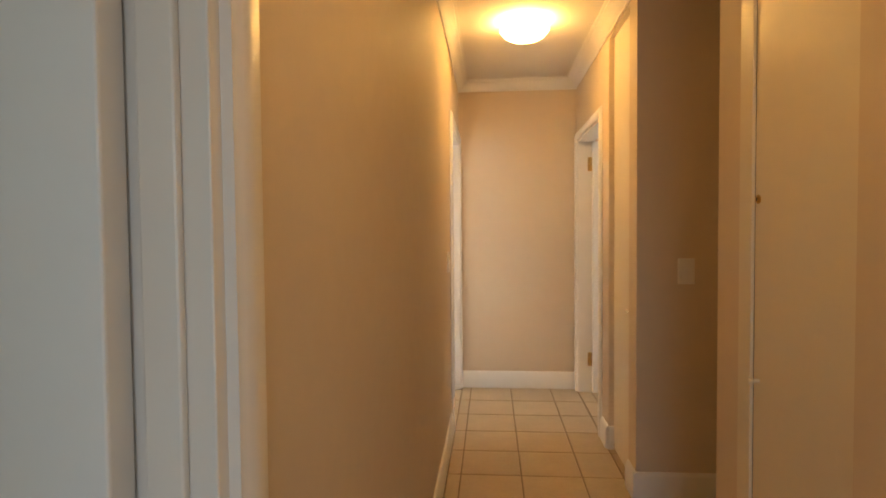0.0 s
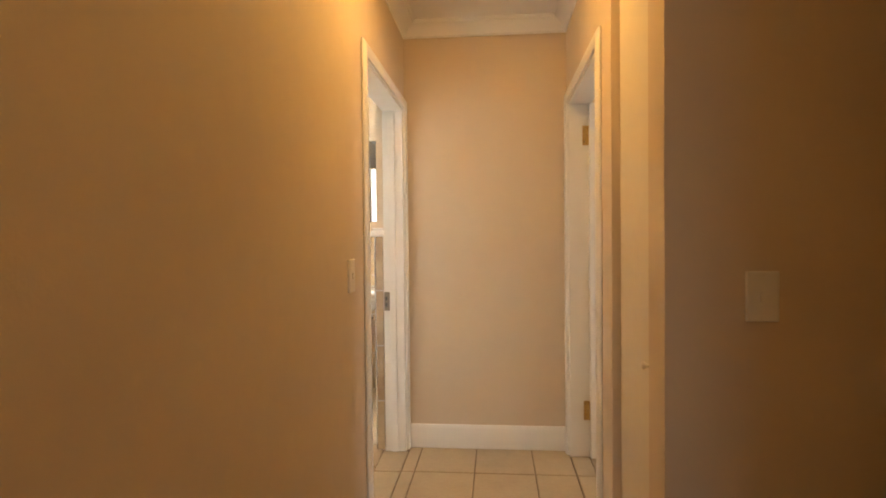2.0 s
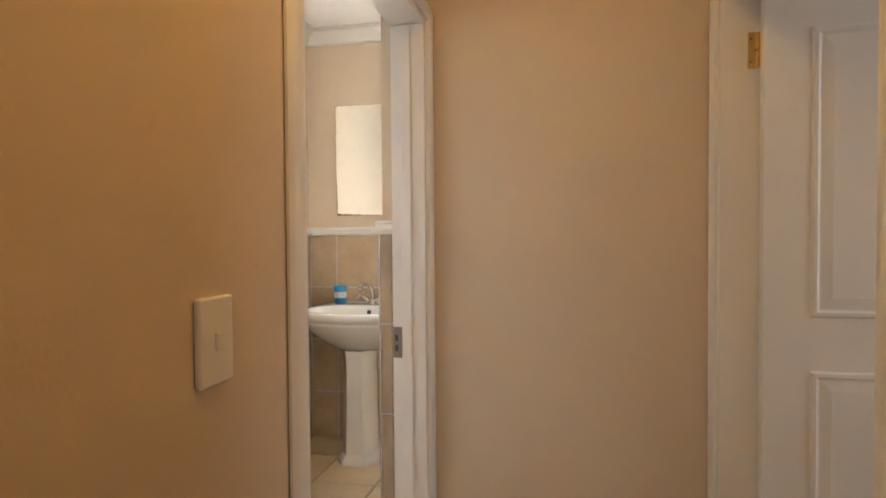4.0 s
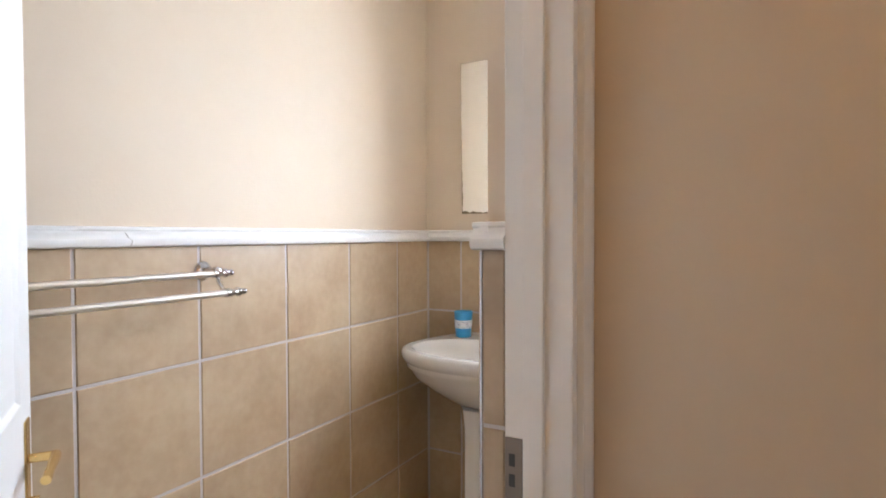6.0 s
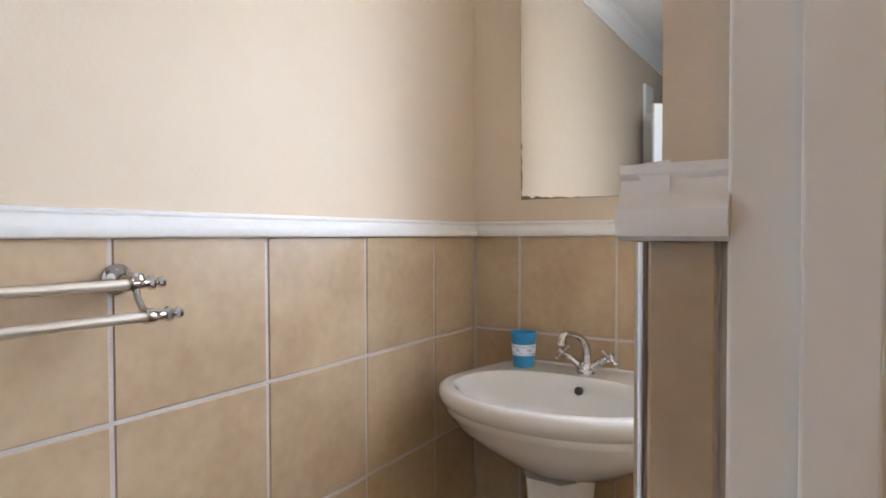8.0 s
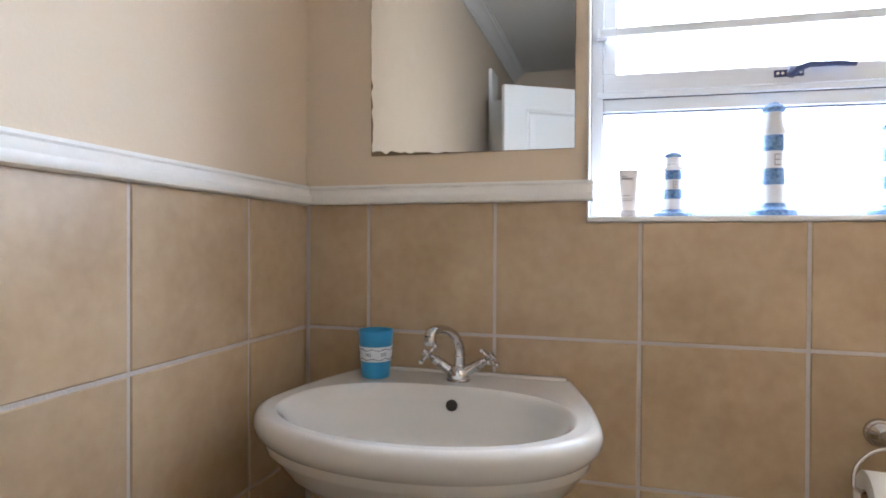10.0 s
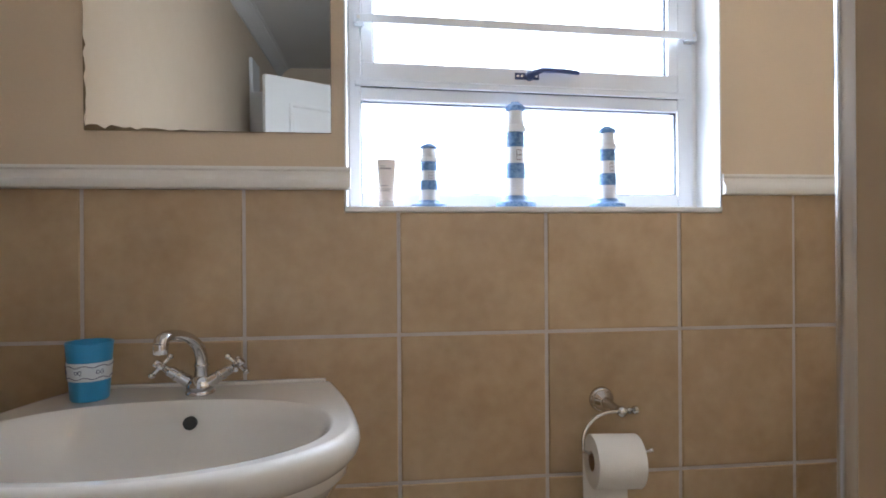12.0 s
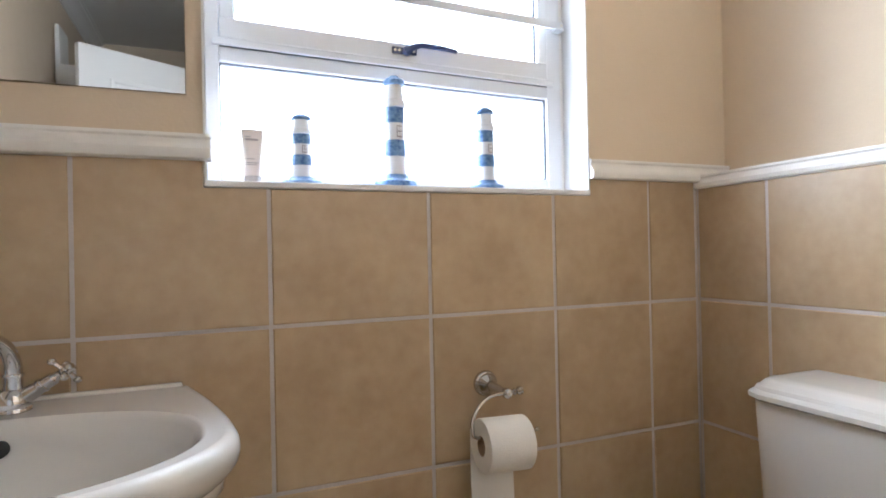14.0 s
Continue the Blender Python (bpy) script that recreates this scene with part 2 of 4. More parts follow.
K1, K0 = -1.30, -1.80        # far cupboard along y
bm = bmesh.new()
for y0, y1, z0, z1 in ((S1, 0, 0, CEIL), (S0, S1, HEAD, CEIL), (K1, S0, 0, CEIL), (K0, K1, 2.46, CEIL), (-1.95, K0, 0, CEIL)):
    box(bm, CW, CW + 0.12, y0, y1, z0 - (0.006 if z0 == 0 else 0), z1)
box(bm, CW + 0.12, 2.4, -1.95, K0, -0.006, CEIL)
box(bm, CW + 0.12, 3.3, -1.35, -1.30, -0.006, CEIL)
box(bm, CW + 0.55, CW + 0.6, K0, -1.35, -0.006, CEIL)
wall_right = setting("wall_corridor_right", bm, PAINT, "cream painted corridor wall with a doorway and cupboard recess", "wall")

N1, N0 = -3.165, -3.610      # near cupboard along y
bm = bmesh.new()
for y0, y1, z0, z1 in ((N1, -2.94, 0, CEIL), (N0, N1, 2.46, CEIL), (-6.4, N0, 0, CEIL)):
    box(bm, CW, CW + 0.12, y0, y1, z0 - (0.006 if z0 == 0 else 0), z1)
box(bm, CW + 0.12, 2.4, -3.06, -2.94, -0.006, CEIL)
box(bm, 2.4, 2.5, -3.06, -1.80, -0.006, CEIL)
box(bm, CW + 0.5, CW + 0.6, -4.0, -3.06, -0.006, CEIL)
wall_near = setting("wall_corridor_near", bm, PAINT, "cream painted wall round a side passage", "wall")

bm = bmesh.new()
for x0, x1, z0, z1 in ((-3.3, 0.10, -0.006, CEIL), (0.86, 1.1, -0.006, CEIL), (0.10, 0.86, 2.05, CEIL)):
    box(bm, x0, x1, -6.4, -6.3, z0, z1)
for y0, y1, z0, z1 in ((-6.3, -5.3, -0.006, CEIL), (-5.3, -4.1, -0.006, 0.95), (-5.3, -4.1, 2.15, CEIL), (-4.1, -2.25, -0.006, CEIL)):
    box(bm, -3.3, -3.2, y0, y1, z0, z1)
for y0, y1, z0, z1 in ((-1.35, -1.2, -0.006, CEIL), (-1.2, -0.25, -0.006, 0.95), (-1.2, -0.25, 2.15, CEIL), (-0.25, 0.17, -0.006, CEIL)):
    box(bm, 3.3, 3.4, y0, y1, z0, z1)
box(bm, -3.2, -0.12, -2.35, -2.25, -0.006, CEIL)
setting("wall_outer", bm, PAINT, "plain cream painted outer walls", "wall")

bm = bmesh.new()
box(bm, L - TT - 0.12, L - TT, -2.25, W + TT + 0.2, -0.006, CEIL)
wall_bl = setting("wall_bathroom_left", bm, PAINT, "cream bathroom wall, tiled to a white dado", "wall")
bm = bmesh.new()
Y0, Y1 = W + TT, W + TT + 0.20
box(bm, L - TT, WX0, Y0, Y1, -0.006, CEIL)
box(bm, WX1, 1.2, Y0, Y1, -0.006, CEIL)
box(bm, WX0, WX1, Y0, Y1, -0.006, WZ0 - 0.012)
box(bm, WX0, WX1, Y0, Y1, WZ1, CEIL)
wall_bw = setting("wall_bathroom_window", bm, PAINT, "cream bathroom wall with a window, tiled below", "wall")
bm = bmesh.new()
box(bm, 0.975, 1.095, 0.168, Y0, -0.006, CEIL)
box(bm, R + TT, 0.975, 0.168, Y0, -0.006, 1.251)
wall_br = setting("wall_bathroom_right", bm, PAINT, "cream bathroom wall over a tiled ledge", "wall")

# grout beds behind the tiles
for name, wall, b in (("grout", wall_bl, (L - TT, L - 0.003, -2.25, W, 0, 1.277)), ("grout", wall_bw, (L - 0.003, R + 0.004, W + 0.003, W + TT, 0, WZ0 - 0.013)),
                      ("grout", wall_bw, (L - 0.003, WX0 - 0.002, W + 0.003, W + TT, WZ0 - 0.013, 1.277)), ("grout", wall_bw, (WX1 + 0.002, R + 0.004, W + 0.003, W + TT, WZ0 - 0.013, 1.277)),
                      ("grout", wall_br, (R + 0.003, R + TT, 0.178, W, 0, 1.251)),
                      ("grout", wall_end, (-0.174, R, 0.168, 0.173, 0, 1.277)), ("grout", wall_end, (-0.174, -0.161, D1, 0.168, 0, 1.277)), ("grout", wall_end, (-0.174, -0.125, D1 - 0.004, D1, 0, 1.277))):
    part(name, one_box(*b), GROUT, wall)

# cornices
bm = bmesh.new()
moulding(bm, (0, -6.3), (0, 0), (1, 0), CORN)
moulding(bm, (0, 0), (CW, 0), (0, -1), CORN)
moulding(bm, (CW, 0), (CW, K1), (-1, 0), CORN)
moulding(bm, (CW, K1 - 0.0), (CW, -1.95), (-1, 0), CORN)
moulding(bm, (CW - 0.08, -1.95), (2.4, -1.95), (0, -1), CORN)
moulding(bm, (CW, -2.94), (CW, -6.3), (-1, 0), CORN)
moulding(bm, (CW - 0.08, -2.94), (2.4, -2.94), (0, 1), CORN)
setting("cornice_corridor", bm, CEILING, "white coved plaster cornice", "cornice", True)
bm = bmesh.new()
moulding(bm, (L - TT, -2.25), (L - TT, Y0), (1, 0), CORN)
moulding(bm, (L - TT, Y0), (0.975, Y0), (0, -1), CORN)
moulding(bm, (0.975, Y0), (0.975, 0.168), (-1, 0), CORN)
moulding(bm, (0.975, 0.168), (-0.17, 0.168), (0, 1), CORN)
setting("cornice_bathroom", bm, CEILING, "white coved plaster cornice", "cornice", True)

# baseboards
bm = bmesh.new()
moulding(bm, (0, E1 + 0.062), (0, D0 - 0.062), (1, 0), BASE)
moulding(bm, (0.02, 0), (CW, 0), (0, -1), BASE)
moulding(bm, (CW, S0 - 0.062), (CW, K1 + 0.001), (-1, 0), BASE)
moulding(bm, (CW, K1 + 0.001), (CW + 0.03, K1 + 0.001), (0, -1), BASE)
moulding(bm, (CW, K0 - 0.001), (CW, -1.9665), (-1, 0), BASE)
moulding(bm, (CW - 0.0165, -1.95), (2.4, -1.95), (0, -1), BASE)
moulding(bm, (CW, -2.94), (CW, N1), (-1, 0), BASE)
moulding(bm, (CW, N0), (CW, -6.3), (-1, 0), BASE)
setting("baseboard", bm, TRIM, "white moulded wooden baseboard", "baseboard", True)

# dado rail
bm = bmesh.new()
moulding(bm, (L - TT, -2.25), (L - TT, W + TT), (1, 0), DADO)
moulding(bm, (L - TT, W + TT), (-0.356, W + TT), (0, -1), DADO)
moulding(bm, (WX1 + 0.001, W + TT), (0.975, W + TT), (0, -1), [(o * 0.8, z - 0.008) for o, z in DADO])
deep = [(0, 1.250), (0.118, 1.250), (0.123, 1.255), (0.124, 1.264), (0.119, 1.270), (0.117, 1.278), (0.120, 1.282), (0.118, 1.288), (0, 1.289)]
moulding(bm, (0.975, W + TT), (0.975, 0.17), (-1, 0), deep)
moulding(bm, (-0.152 - 0.031, 0.168), (0.975, 0.168), (0, 1), DADO)
moulding(bm, (-0.152, D1 - 0.02), (-0.152, 0.168 + 0.03), (-1, 0), DADO)
moulding(bm, (-0.152 - 0.031, D1), (-0.118, D1), (0, -1), DADO)
setting("dado_rail", bm, PLASTER, "white moulded dado rail above the wall tiles", "dado rail", True)

# hairline crack in the dado rail
ck = bmesh.new()
tube([(L - TT + 0.0325, -0.163, 1.279), (L - TT + 0.0325, -0.158, 1.290), (L - TT + 0.028, -0.166, 1.301), (L - TT + 0.021, -0.170, 1.312)], 0.0007, 6, ck)
setting("dado_crack", ck, BACKING, "thin dark hairline crack in the white dado rail", "crack")

# ---- doorways ----


def doorway(name, x0, x1, y0, y1, label):
    """Jamb lining and stops of a doorway through a wall from x0 to x1."""
    t = thing(name, label, "door frame", kind="structure")
    part("jamb", one_box(x0, x1, y0 - 0.003, y0 + 0.022, 0, HEAD - 0.012, 0.002), TRIM, t)
    part("jamb", one_box(x0, x1, y1 - 0.022, y1 + 0.003, 0, HEAD - 0.012, 0.002), TRIM, t)
    part("head_jamb", one_box(x0, x1, y0, y1, HEAD - 0.022, HEAD + 0.003, 0.002), TRIM, t)
    return t


fr1 = doorway("door_frame_1", -0.119, 0.003, D0, D1, "white painted wooden bathroom door frame")
architrave("architrave", "y", 0.003, 1, D0, D1, HEAD - 0.004, fr1, 0.058)
part("door_stop", one_box(-0.082, -0.045, D1 - 0.034, D1 - 0.0225, 0, HEAD - 0.024, 0.002), TRIM, fr1)
part("door_stop", one_box(-0.082, -0.045, D0 + 0.0225, D0 + 0.034, 0, HEAD - 0.024, 0.002), TRIM, fr1)
bm = one_box(-0.1175, -0.085, D1 - 0.0248, D1 - 0.0215, 0.838, 0.948, 0.001)
strike = part("strike_plate", bm, BRONZE, fr1, "tarnished metal strike plate")
part("strike_hole", one_box(-0.110, -0.099, D1 - 0.0256, D1 - 0.0247, 0.862, 0.884), HOLE, strike)
part("strike_hole", one_box(-0.110, -0.099, D1 - 0.0256, D1 - 0.0247, 0.898, 0.920), HOLE, strike)

fr2 = doorway("door_frame_2", -0.124, 0.003, E0, E1, "white painted wooden door frame")
architrave("architrave", "y", 0.003, 1, E0, E1, HEAD - 0.004, fr2, 0.07)
part("door_stop", one_box(-0.062, -0.024, E1 - 0.034, E1 - 0.0225, 0, HEAD - 0.024, 0.003), TRIM, fr2)
fr3 = doorway("door_frame_3", CW - 0.003, CW + 0.124, S0, S1, "white painted wooden door frame with brass hinges")
architrave("architrave", "y", CW - 0.003, -1, S0, S1, HEAD - 0.004, fr3, 0.058)


def panel_door(name, label, length, handle_side=True):
    """A panelled leaf: hinge edge at the origin, along +x, its thickness about y."""
    t = thing(name, label, "door")
    h, th = 2.01, 0.019
    part("leaf", one_box(0, length, -th, th, 0.008, h, 0.003), DOOR, t)
    for z0, z1 in ((0.22, 0.86), (1.02, 1.88)):
        for s in (-1, 1):
            y = s * th
            bm = bmesh.new()
            x0, x1 = 0.13, length - 0.13
            def ring(i, o):
                return [Vector((x0 + i, y + s * o, z0 + i)), Vector((x1 - i, y + s * o, z0 + i)), Vector((x1 - i, y + s * o, z1 - i)), Vector((x0 + i, y + s * o, z1 - i))]
            loft(bm, [ring(0, 0.0005), ring(0.006, 0.006), ring(0.016, 0.007), ring(0.024, 0.001), ring(0.030, 0.001), ring(0.058, 0.005)], (False, True))
            part("panel", bm, DOOR, t)
    if handle_side:
        for s in (-1, 1):
            y = s * th
            pl = part("handle_plate", one_box(length - 0.078, length - 0.040, min(y, y + s * 0.004), max(y, y + s * 0.004), 0.80, 0.99, 0.0015), BRASS, t, "brass handle plate")
            bm = rod((length - 0.059, y, 0.922), (length - 0.059, y + s * 0.045, 0.922), 0.008)
            tube([(length - 0.059, y + s * 0.042, 0.922), (length - 0.09, y + s * 0.044, 0.924), (length - 0.13, y + s * 0.042, 0.921), (length - 0.165, y + s * 0.04, 0.917)], [0.009, 0.0085, 0.007, 0.008], 12, bm)
            part("lever_handle", bm, BRASS, pl, smooth=True)
            part("key_knob", rod((length - 0.059, y, 0.850), (length - 0.059, y + s * 0.018, 0.850), 0.006), BRASS, pl, smooth=True)
    return t


hx, hy, fx, fy = -0.115, -0.995, -0.885, -0.493
leaf_angle = math.degrees(math.atan2(fy - hy, fx - hx))
d1 = panel_door("door_1", "white panelled bathroom door with brass handles, standing open", 0.92)
d1.matrix_basis = pose(hx, hy, 0, 0, 0, leaf_angle)
d2 = panel_door("door_2", "white panelled door standing open into a bedroom", 0.77)
d2.matrix_basis = pose(-0.075, E1 - 0.046, 0, 0, 0, 180)
d3 = panel_door("door_3", "white panelled door standing open on brass hinges", 0.85)
d3.matrix_basis = pose(CW + 0.108, S1 - 0.045, 0, 0, 0, 0)
for z in (0.27, 1.835):
    bm = one_box(CW + 0.075, CW + 0.1095, S1 - 0.0248, S1 - 0.0215, z - 0.055, z + 0.055, 0.001)
    hg = part("hinge", bm, BRASS, fr3, "polished brass butt hinge")
    for k in range(3):
        part("knuckle", rod((CW + 0.111, S1 - 0.028, z - 0.055 + k * 0.0372), (CW + 0.111, S1 - 0.028, z - 0.020 + k * 0.0372), 0.006, 12), BRASS, hg, smooth=True)
    for sx, sz in ((0.083, -0.035), (0.098, 0.0), (0.083, 0.035)):
        part("screw", rod((CW + sx, S1 - 0.0245, z + sz), (CW + sx, S1 - 0.0258, z + sz), 0.004, 10), BRONZE, hg)

# ---- cupboards in the corridor ----


def cupboard(y0, y1, knob, label, lock=False, depth=0.03, frame_far=0.0):
    t = thing("built_in_cupboard", label, "cupboard")
    part("door_panel", one_box(CW + depth, CW + depth + 0.02, y0 + 0.003, y1 - 0.003 - frame_far, 0.035, 2.44, 0.002), CUPBOARD, t)
    part("plinth", one_box(CW + depth + 0.006, CW + depth + 0.02, y0, y1, 0.0, 0.032), CUPBOARD, t)
    part("head_rail", one_box(CW + 0.004, CW + depth + 0.02, y0, y1, 2.443, 2.459), CUPBOARD, t)
    part("carcass", one_box(CW + 0.121, CW + 0.49, y0 + 0.001, y1 - 0.001, 0.0, 2.44), CUPBOARD, t)
    if frame_far:
        # near-black filler gives the gap beside the door its shade
        part("door_gap", one_box(CW + 0.006, CW + 0.10, y1 - frame_far - 0.0028, y1 - frame_far + 0.0028, 0.036, 2.44), HOLE, t)
        part("frame_stile", one_box(CW - 0.0025, CW + 0.02, y1 - frame_far + 0.003, y1 + 0.072, 0.0, 2.455, 0.002), CUPBOARD, t)
    ky, kz = knob
    x = CW + depth
    kn = part("knob", turned((x, ky, kz), (x - 1, ky, kz), [(0.007, 0), (0.005, 0.004), (0.005, 0.012), (0.009, 0.017), (0.0105, 0.022), (0.009, 0.027), (0.004, 0.029)]), CUPBOARD, t, "small round knob", True)
    if lock:
        lk = part("lock", turned((x, y1 - frame_far - 0.024, 1.402), (x - 1, y1 - frame_far - 0.024, 1.402), [(0.012, 0), (0.012, 0.003), (0.009, 0.006), (0.004, 0.006)]), BRASS, t, "round brass cam lock", True)
        part("keyhole", one_box(x - 0.0075, x - 0.0055, y1 - frame_far - 0.0255, y1 - frame_far - 0.0225, 1.397, 1.407), HOLE, lk)
    return t


cupboard(K0, K1, (-1.707, 0.889), "cream painted full-height cupboard with a small cream knob")
cupboard(N0, N1, (-3.205, 0.922), "cream painted full-height cupboard with knob and lock", True, 0.004, 0.008)


def light_switch(m, label):
    """A tall plate facing +y of its own axes."""
    t = thing("light_switch", label, "switch", m)
    part("plate", one_box(-0.039, 0.039, 0, 0.011, -0.062, 0.062, 0.004, 3), SWITCH, t)
    part("rocker", one_box(-0.007, 0.007, 0.011, 0.015, -0.012, 0.012, 0.0015), SWITCH, t)
    return t


light_switch(pose(1.190, -1.95, 1.118, 0, 0, 180), "white plastic light switch on a cream wall")
light_switch(pose(0.0, -1.331, 1.130, 0, 0, -90), "white plastic light switch beside the bathroom door")

# ceiling lamp
def ceiling_light(y, glass):
    lamp = thing("ceiling_light", "round opal glass ceiling light, switched on", "ceiling light", pose(0.464, y, CEIL), "corridor ceiling lights")
    part("base_plate", lathe([(0.118, 0), (0.120, -0.004), (0.114, -0.016), (0.060, -0.022)]), TRIM, lamp, smooth=True)
    part("bowl", lathe([(0.140, -0.052), (0.143, -0.056), (0.137, -0.068), (0.118, -0.088), (0.088, -0.106), (0.050, -0.118), (0.018, -0.122), (0.001, -0.123)], n=40, cap=(False, True)), glass, lamp, "glowing warm opal glass bowl", True)
    for a in (80, 200, 320):
        c, s = math.cos(radians(a)), math.sin(radians(a))
        part("clip", tube([(0.07 * c, 0.07 * s, -0.012), (0.12 * c, 0.12 * s, -0.030), (0.146 * c, 0.146 * s, -0.048), (0.141 * c, 0.141 * s, -0.066)], 0.004, 8), BRASS, lamp, "brass spring clip", True)


ceiling_light(-1.36, OPAL)
# added fill light, never in view, brightens the near end of the corridor
ceiling_light(-3.95, OPAL_FILL)

# ---- window ----
win = thing("window_1", "white aluminium window with a top-hung sash", "window", kind="structure")
FY0, FY1 = W + 0.095, W + 0.140
bm = bmesh.new()
box(bm, WX0 - 0.0, WX0 + 0.004, W - 0.001, Y1, WZ0, WZ1)
part("reveal", bm, REVEAL, win)
part("reveal", one_box(WX1 - 0.004, WX1, W - 0.001, Y1, WZ0, WZ1), REVEAL, win)
part("reveal", one_box(WX0, WX1, W - 0.001, Y1, WZ1 - 0.004, WZ1), REVEAL, win)
part("window_sill", one_box(WX0, WX1, W - 0.004, Y1, WZ0 - 0.012, WZ0, 0.002), REVEAL, win, "white painted window sill")
fx0, fx1 = WX0 + 0.010, WX1 - 0.020
for n_, b in (("frame_stile", (fx0 - 0.006, fx0 + 0.023, WZ0, WZ1)), ("frame_stile", (fx1 - 0.036, fx1 + 0.006, WZ0, WZ1)),
              ("frame_rail", (fx0 + 0.023, fx1 - 0.036, WZ0, 1.277)), ("frame_rail", (fx0 + 0.023, fx1 - 0.036, 1.492, 1.532)), ("frame_rail", (fx0 + 0.023, fx1 - 0.036, WZ1 - 0.03, WZ1))):
    part(n_, one_box(b[0], b[1], FY0, FY1, b[2], b[3], 0.003), ALU, win)
part("drip_rail", one_box(fx0 + 0.010, fx1 - 0.02, FY0 - 0.010, FY0 - 0.0005, 1.524, 1.538, 0.002), ALU, win)
sx0, sx1, sz0, sz1 = fx0 + 0.024, fx1 - 0.037, 1.540, WZ1 - 0.032
part("reveal", one_box(WX1 - 0.0135, WX1 - 0.0042, FY0 + 0.004, FY1, WZ0 + 0.001, WZ1 - 0.005), REVEAL, win)
# dark strip standing for the shade in the gap below the sash
part("gasket", one_box(fx0 + 0.024, fx1 - 0.037, FY0 - 0.0030, FY0 + 0.002, 1.5216, 1.5236), GASKET_AND_GAP, win)
sash = part("sash_rail", one_box(sx0, sx1, FY0 - 0.004, FY1 - 0.008, sz0, sz0 + 0.042, 0.003), ALU, win)
part("sash_rail", one_box(sx0, sx1, FY0 - 0.004, FY1 - 0.008, sz1 - 0.035, sz1, 0.003), ALU, win)
part("sash_stile", one_box(sx0, sx0 + 0.029, FY0 - 0.004, FY1 - 0.008, sz0 + 0.042, sz1 - 0.035, 0.003), ALU, win)
part("sash_stile", one_box(sx1 - 0.025, sx1, FY0 - 0.004, FY1 - 0.008, sz0 + 0.042, sz1 - 0.035, 0.003), ALU, win)


def pane(x0, x1, z0, z1):
    g = part("pane", one_box(x0, x1, FY0 + 0.020, FY0 + 0.024, z0, z1), GLASS, win)
    g.visible_shadow = False
    for b in ((x0, x0 + 0.003, z0, z1), (x1 - 0.003, x1, z0, z1), (x0 + 0.003, x1 - 0.003, z0, z0 + 0.003), (x0 + 0.003, x1 - 0.003, z1 - 0.003, z1)):
        part("gasket", one_box(b[0], b[1], FY0 + 0.010, FY0 + 0.018, b[2], b[3]), GASKET_AND_GAP, g)


pane(fx0 + 0.023, fx1 - 0.036, 1.277, 1.492)
pane(sx0 + 0.029, sx1 - 0.025, sz0 + 0.042, sz1 - 0.035)

bar = thing("burglar_bar", "white flat metal burglar bar across the window", "security bar")
part("bar", one_box(WX0 + 0.026, WX1 - 0.024, FY0 - 0.030, FY0 - 0.024, 1.666, 1.685, 0.001), ALU, bar)
for x in (WX0 + 0.030, WX1 - 0.028):
    part("bracket", one_box(x - 0.012, x + 0.012, FY0 - 0.0235, FY0 - 0.0005, 1.665, 1.686, 0.001), ALU, bar)
    part("screw", rod((x, FY0 - 0.0305, 1.6755), (x, FY0 - 0.0325, 1.6755), 0.004, 10), STEEL, bar)

# the upper rails and the bar have sagged a little towards one side
for top in (win, bar):
    for ob in top.children_recursive:
        if ob.name.startswith(("frame_rail", "drip_rail", "sash", "pane", "gasket", "bar", "bracket", "screw")):
            for v in ob.data.vertices:
                v.co.z -= 0.018 * (v.co.x - 0.07) * min(1.0, max(0.0, (v.co.z - 1.28) / 0.2))

hd = thing("window_handle", "dark blue window handle screwed to the sash", "handle")
part("mounting_plate", one_box(0.035, 0.095, FY0 - 0.009, FY0 - 0.0045, 1.555, 1.571, 0.0015), HANDLE, hd)
part("pivot", turned((0.070, FY0 - 0.009, 1.562), (0.070, FY0 - 1, 1.562), [(0.011, 0), (0.011, 0.012), (0.007, 0.016)]), HANDLE, hd, smooth=True)
part("lever", tube([(0.062, FY0 - 0.02, 1.556), (0.078, FY0 - 0.022, 1.567), (0.100, FY0 - 0.026, 1.574), (0.150, FY0 - 0.028, 1.572), (0.188, FY0 - 0.028, 1.568)], [0.007, 0.008, 0.0065, 0.006, 0.005], 10), HANDLE, hd, smooth=True)
for x in (0.042, 0.052, 0.088):
    part("screw", rod((x, FY0 - 0.009, 1.563), (x, FY0 - 0.0105, 1.563), 0.0032, 10), STEEL, hd)

# ---- mirror ----
mir = thing("wall_mirror", "frameless wall mirror, its silvering chipped along the edges", "mirror")
mx0, mx1, mz0, mz1 = -0.909, -0.397, 1.400, 2.076
mir.matrix_basis = Matrix.Translation((0, Y0, mz0)) @ pose(0, 0, 0, 0.8) @ Matrix.Translation((0, -Y0, -mz0))
part("backing", one_box(mx0, mx1, Y0 - 0.004, Y0 - 0.0005, mz0, mz1, 0.0008), BACKING, mir, "dark tarnished backing at the edges")
rng = random.Random(5)
pts = []
for i in range(40):       # chipped foot
    u = i / 39
    d = 0.001 + max(0, 0.010 * (1 - u * 1.7)) * rng.random() + (0.004 if u < 0.25 else 0) * rng.random()
    pts.append((mx0 + 0.003 + u * (mx1 - mx0 - 0.004), mz0 + d))
pts.append((mx1 - 0.001, mz1 - 0.001))
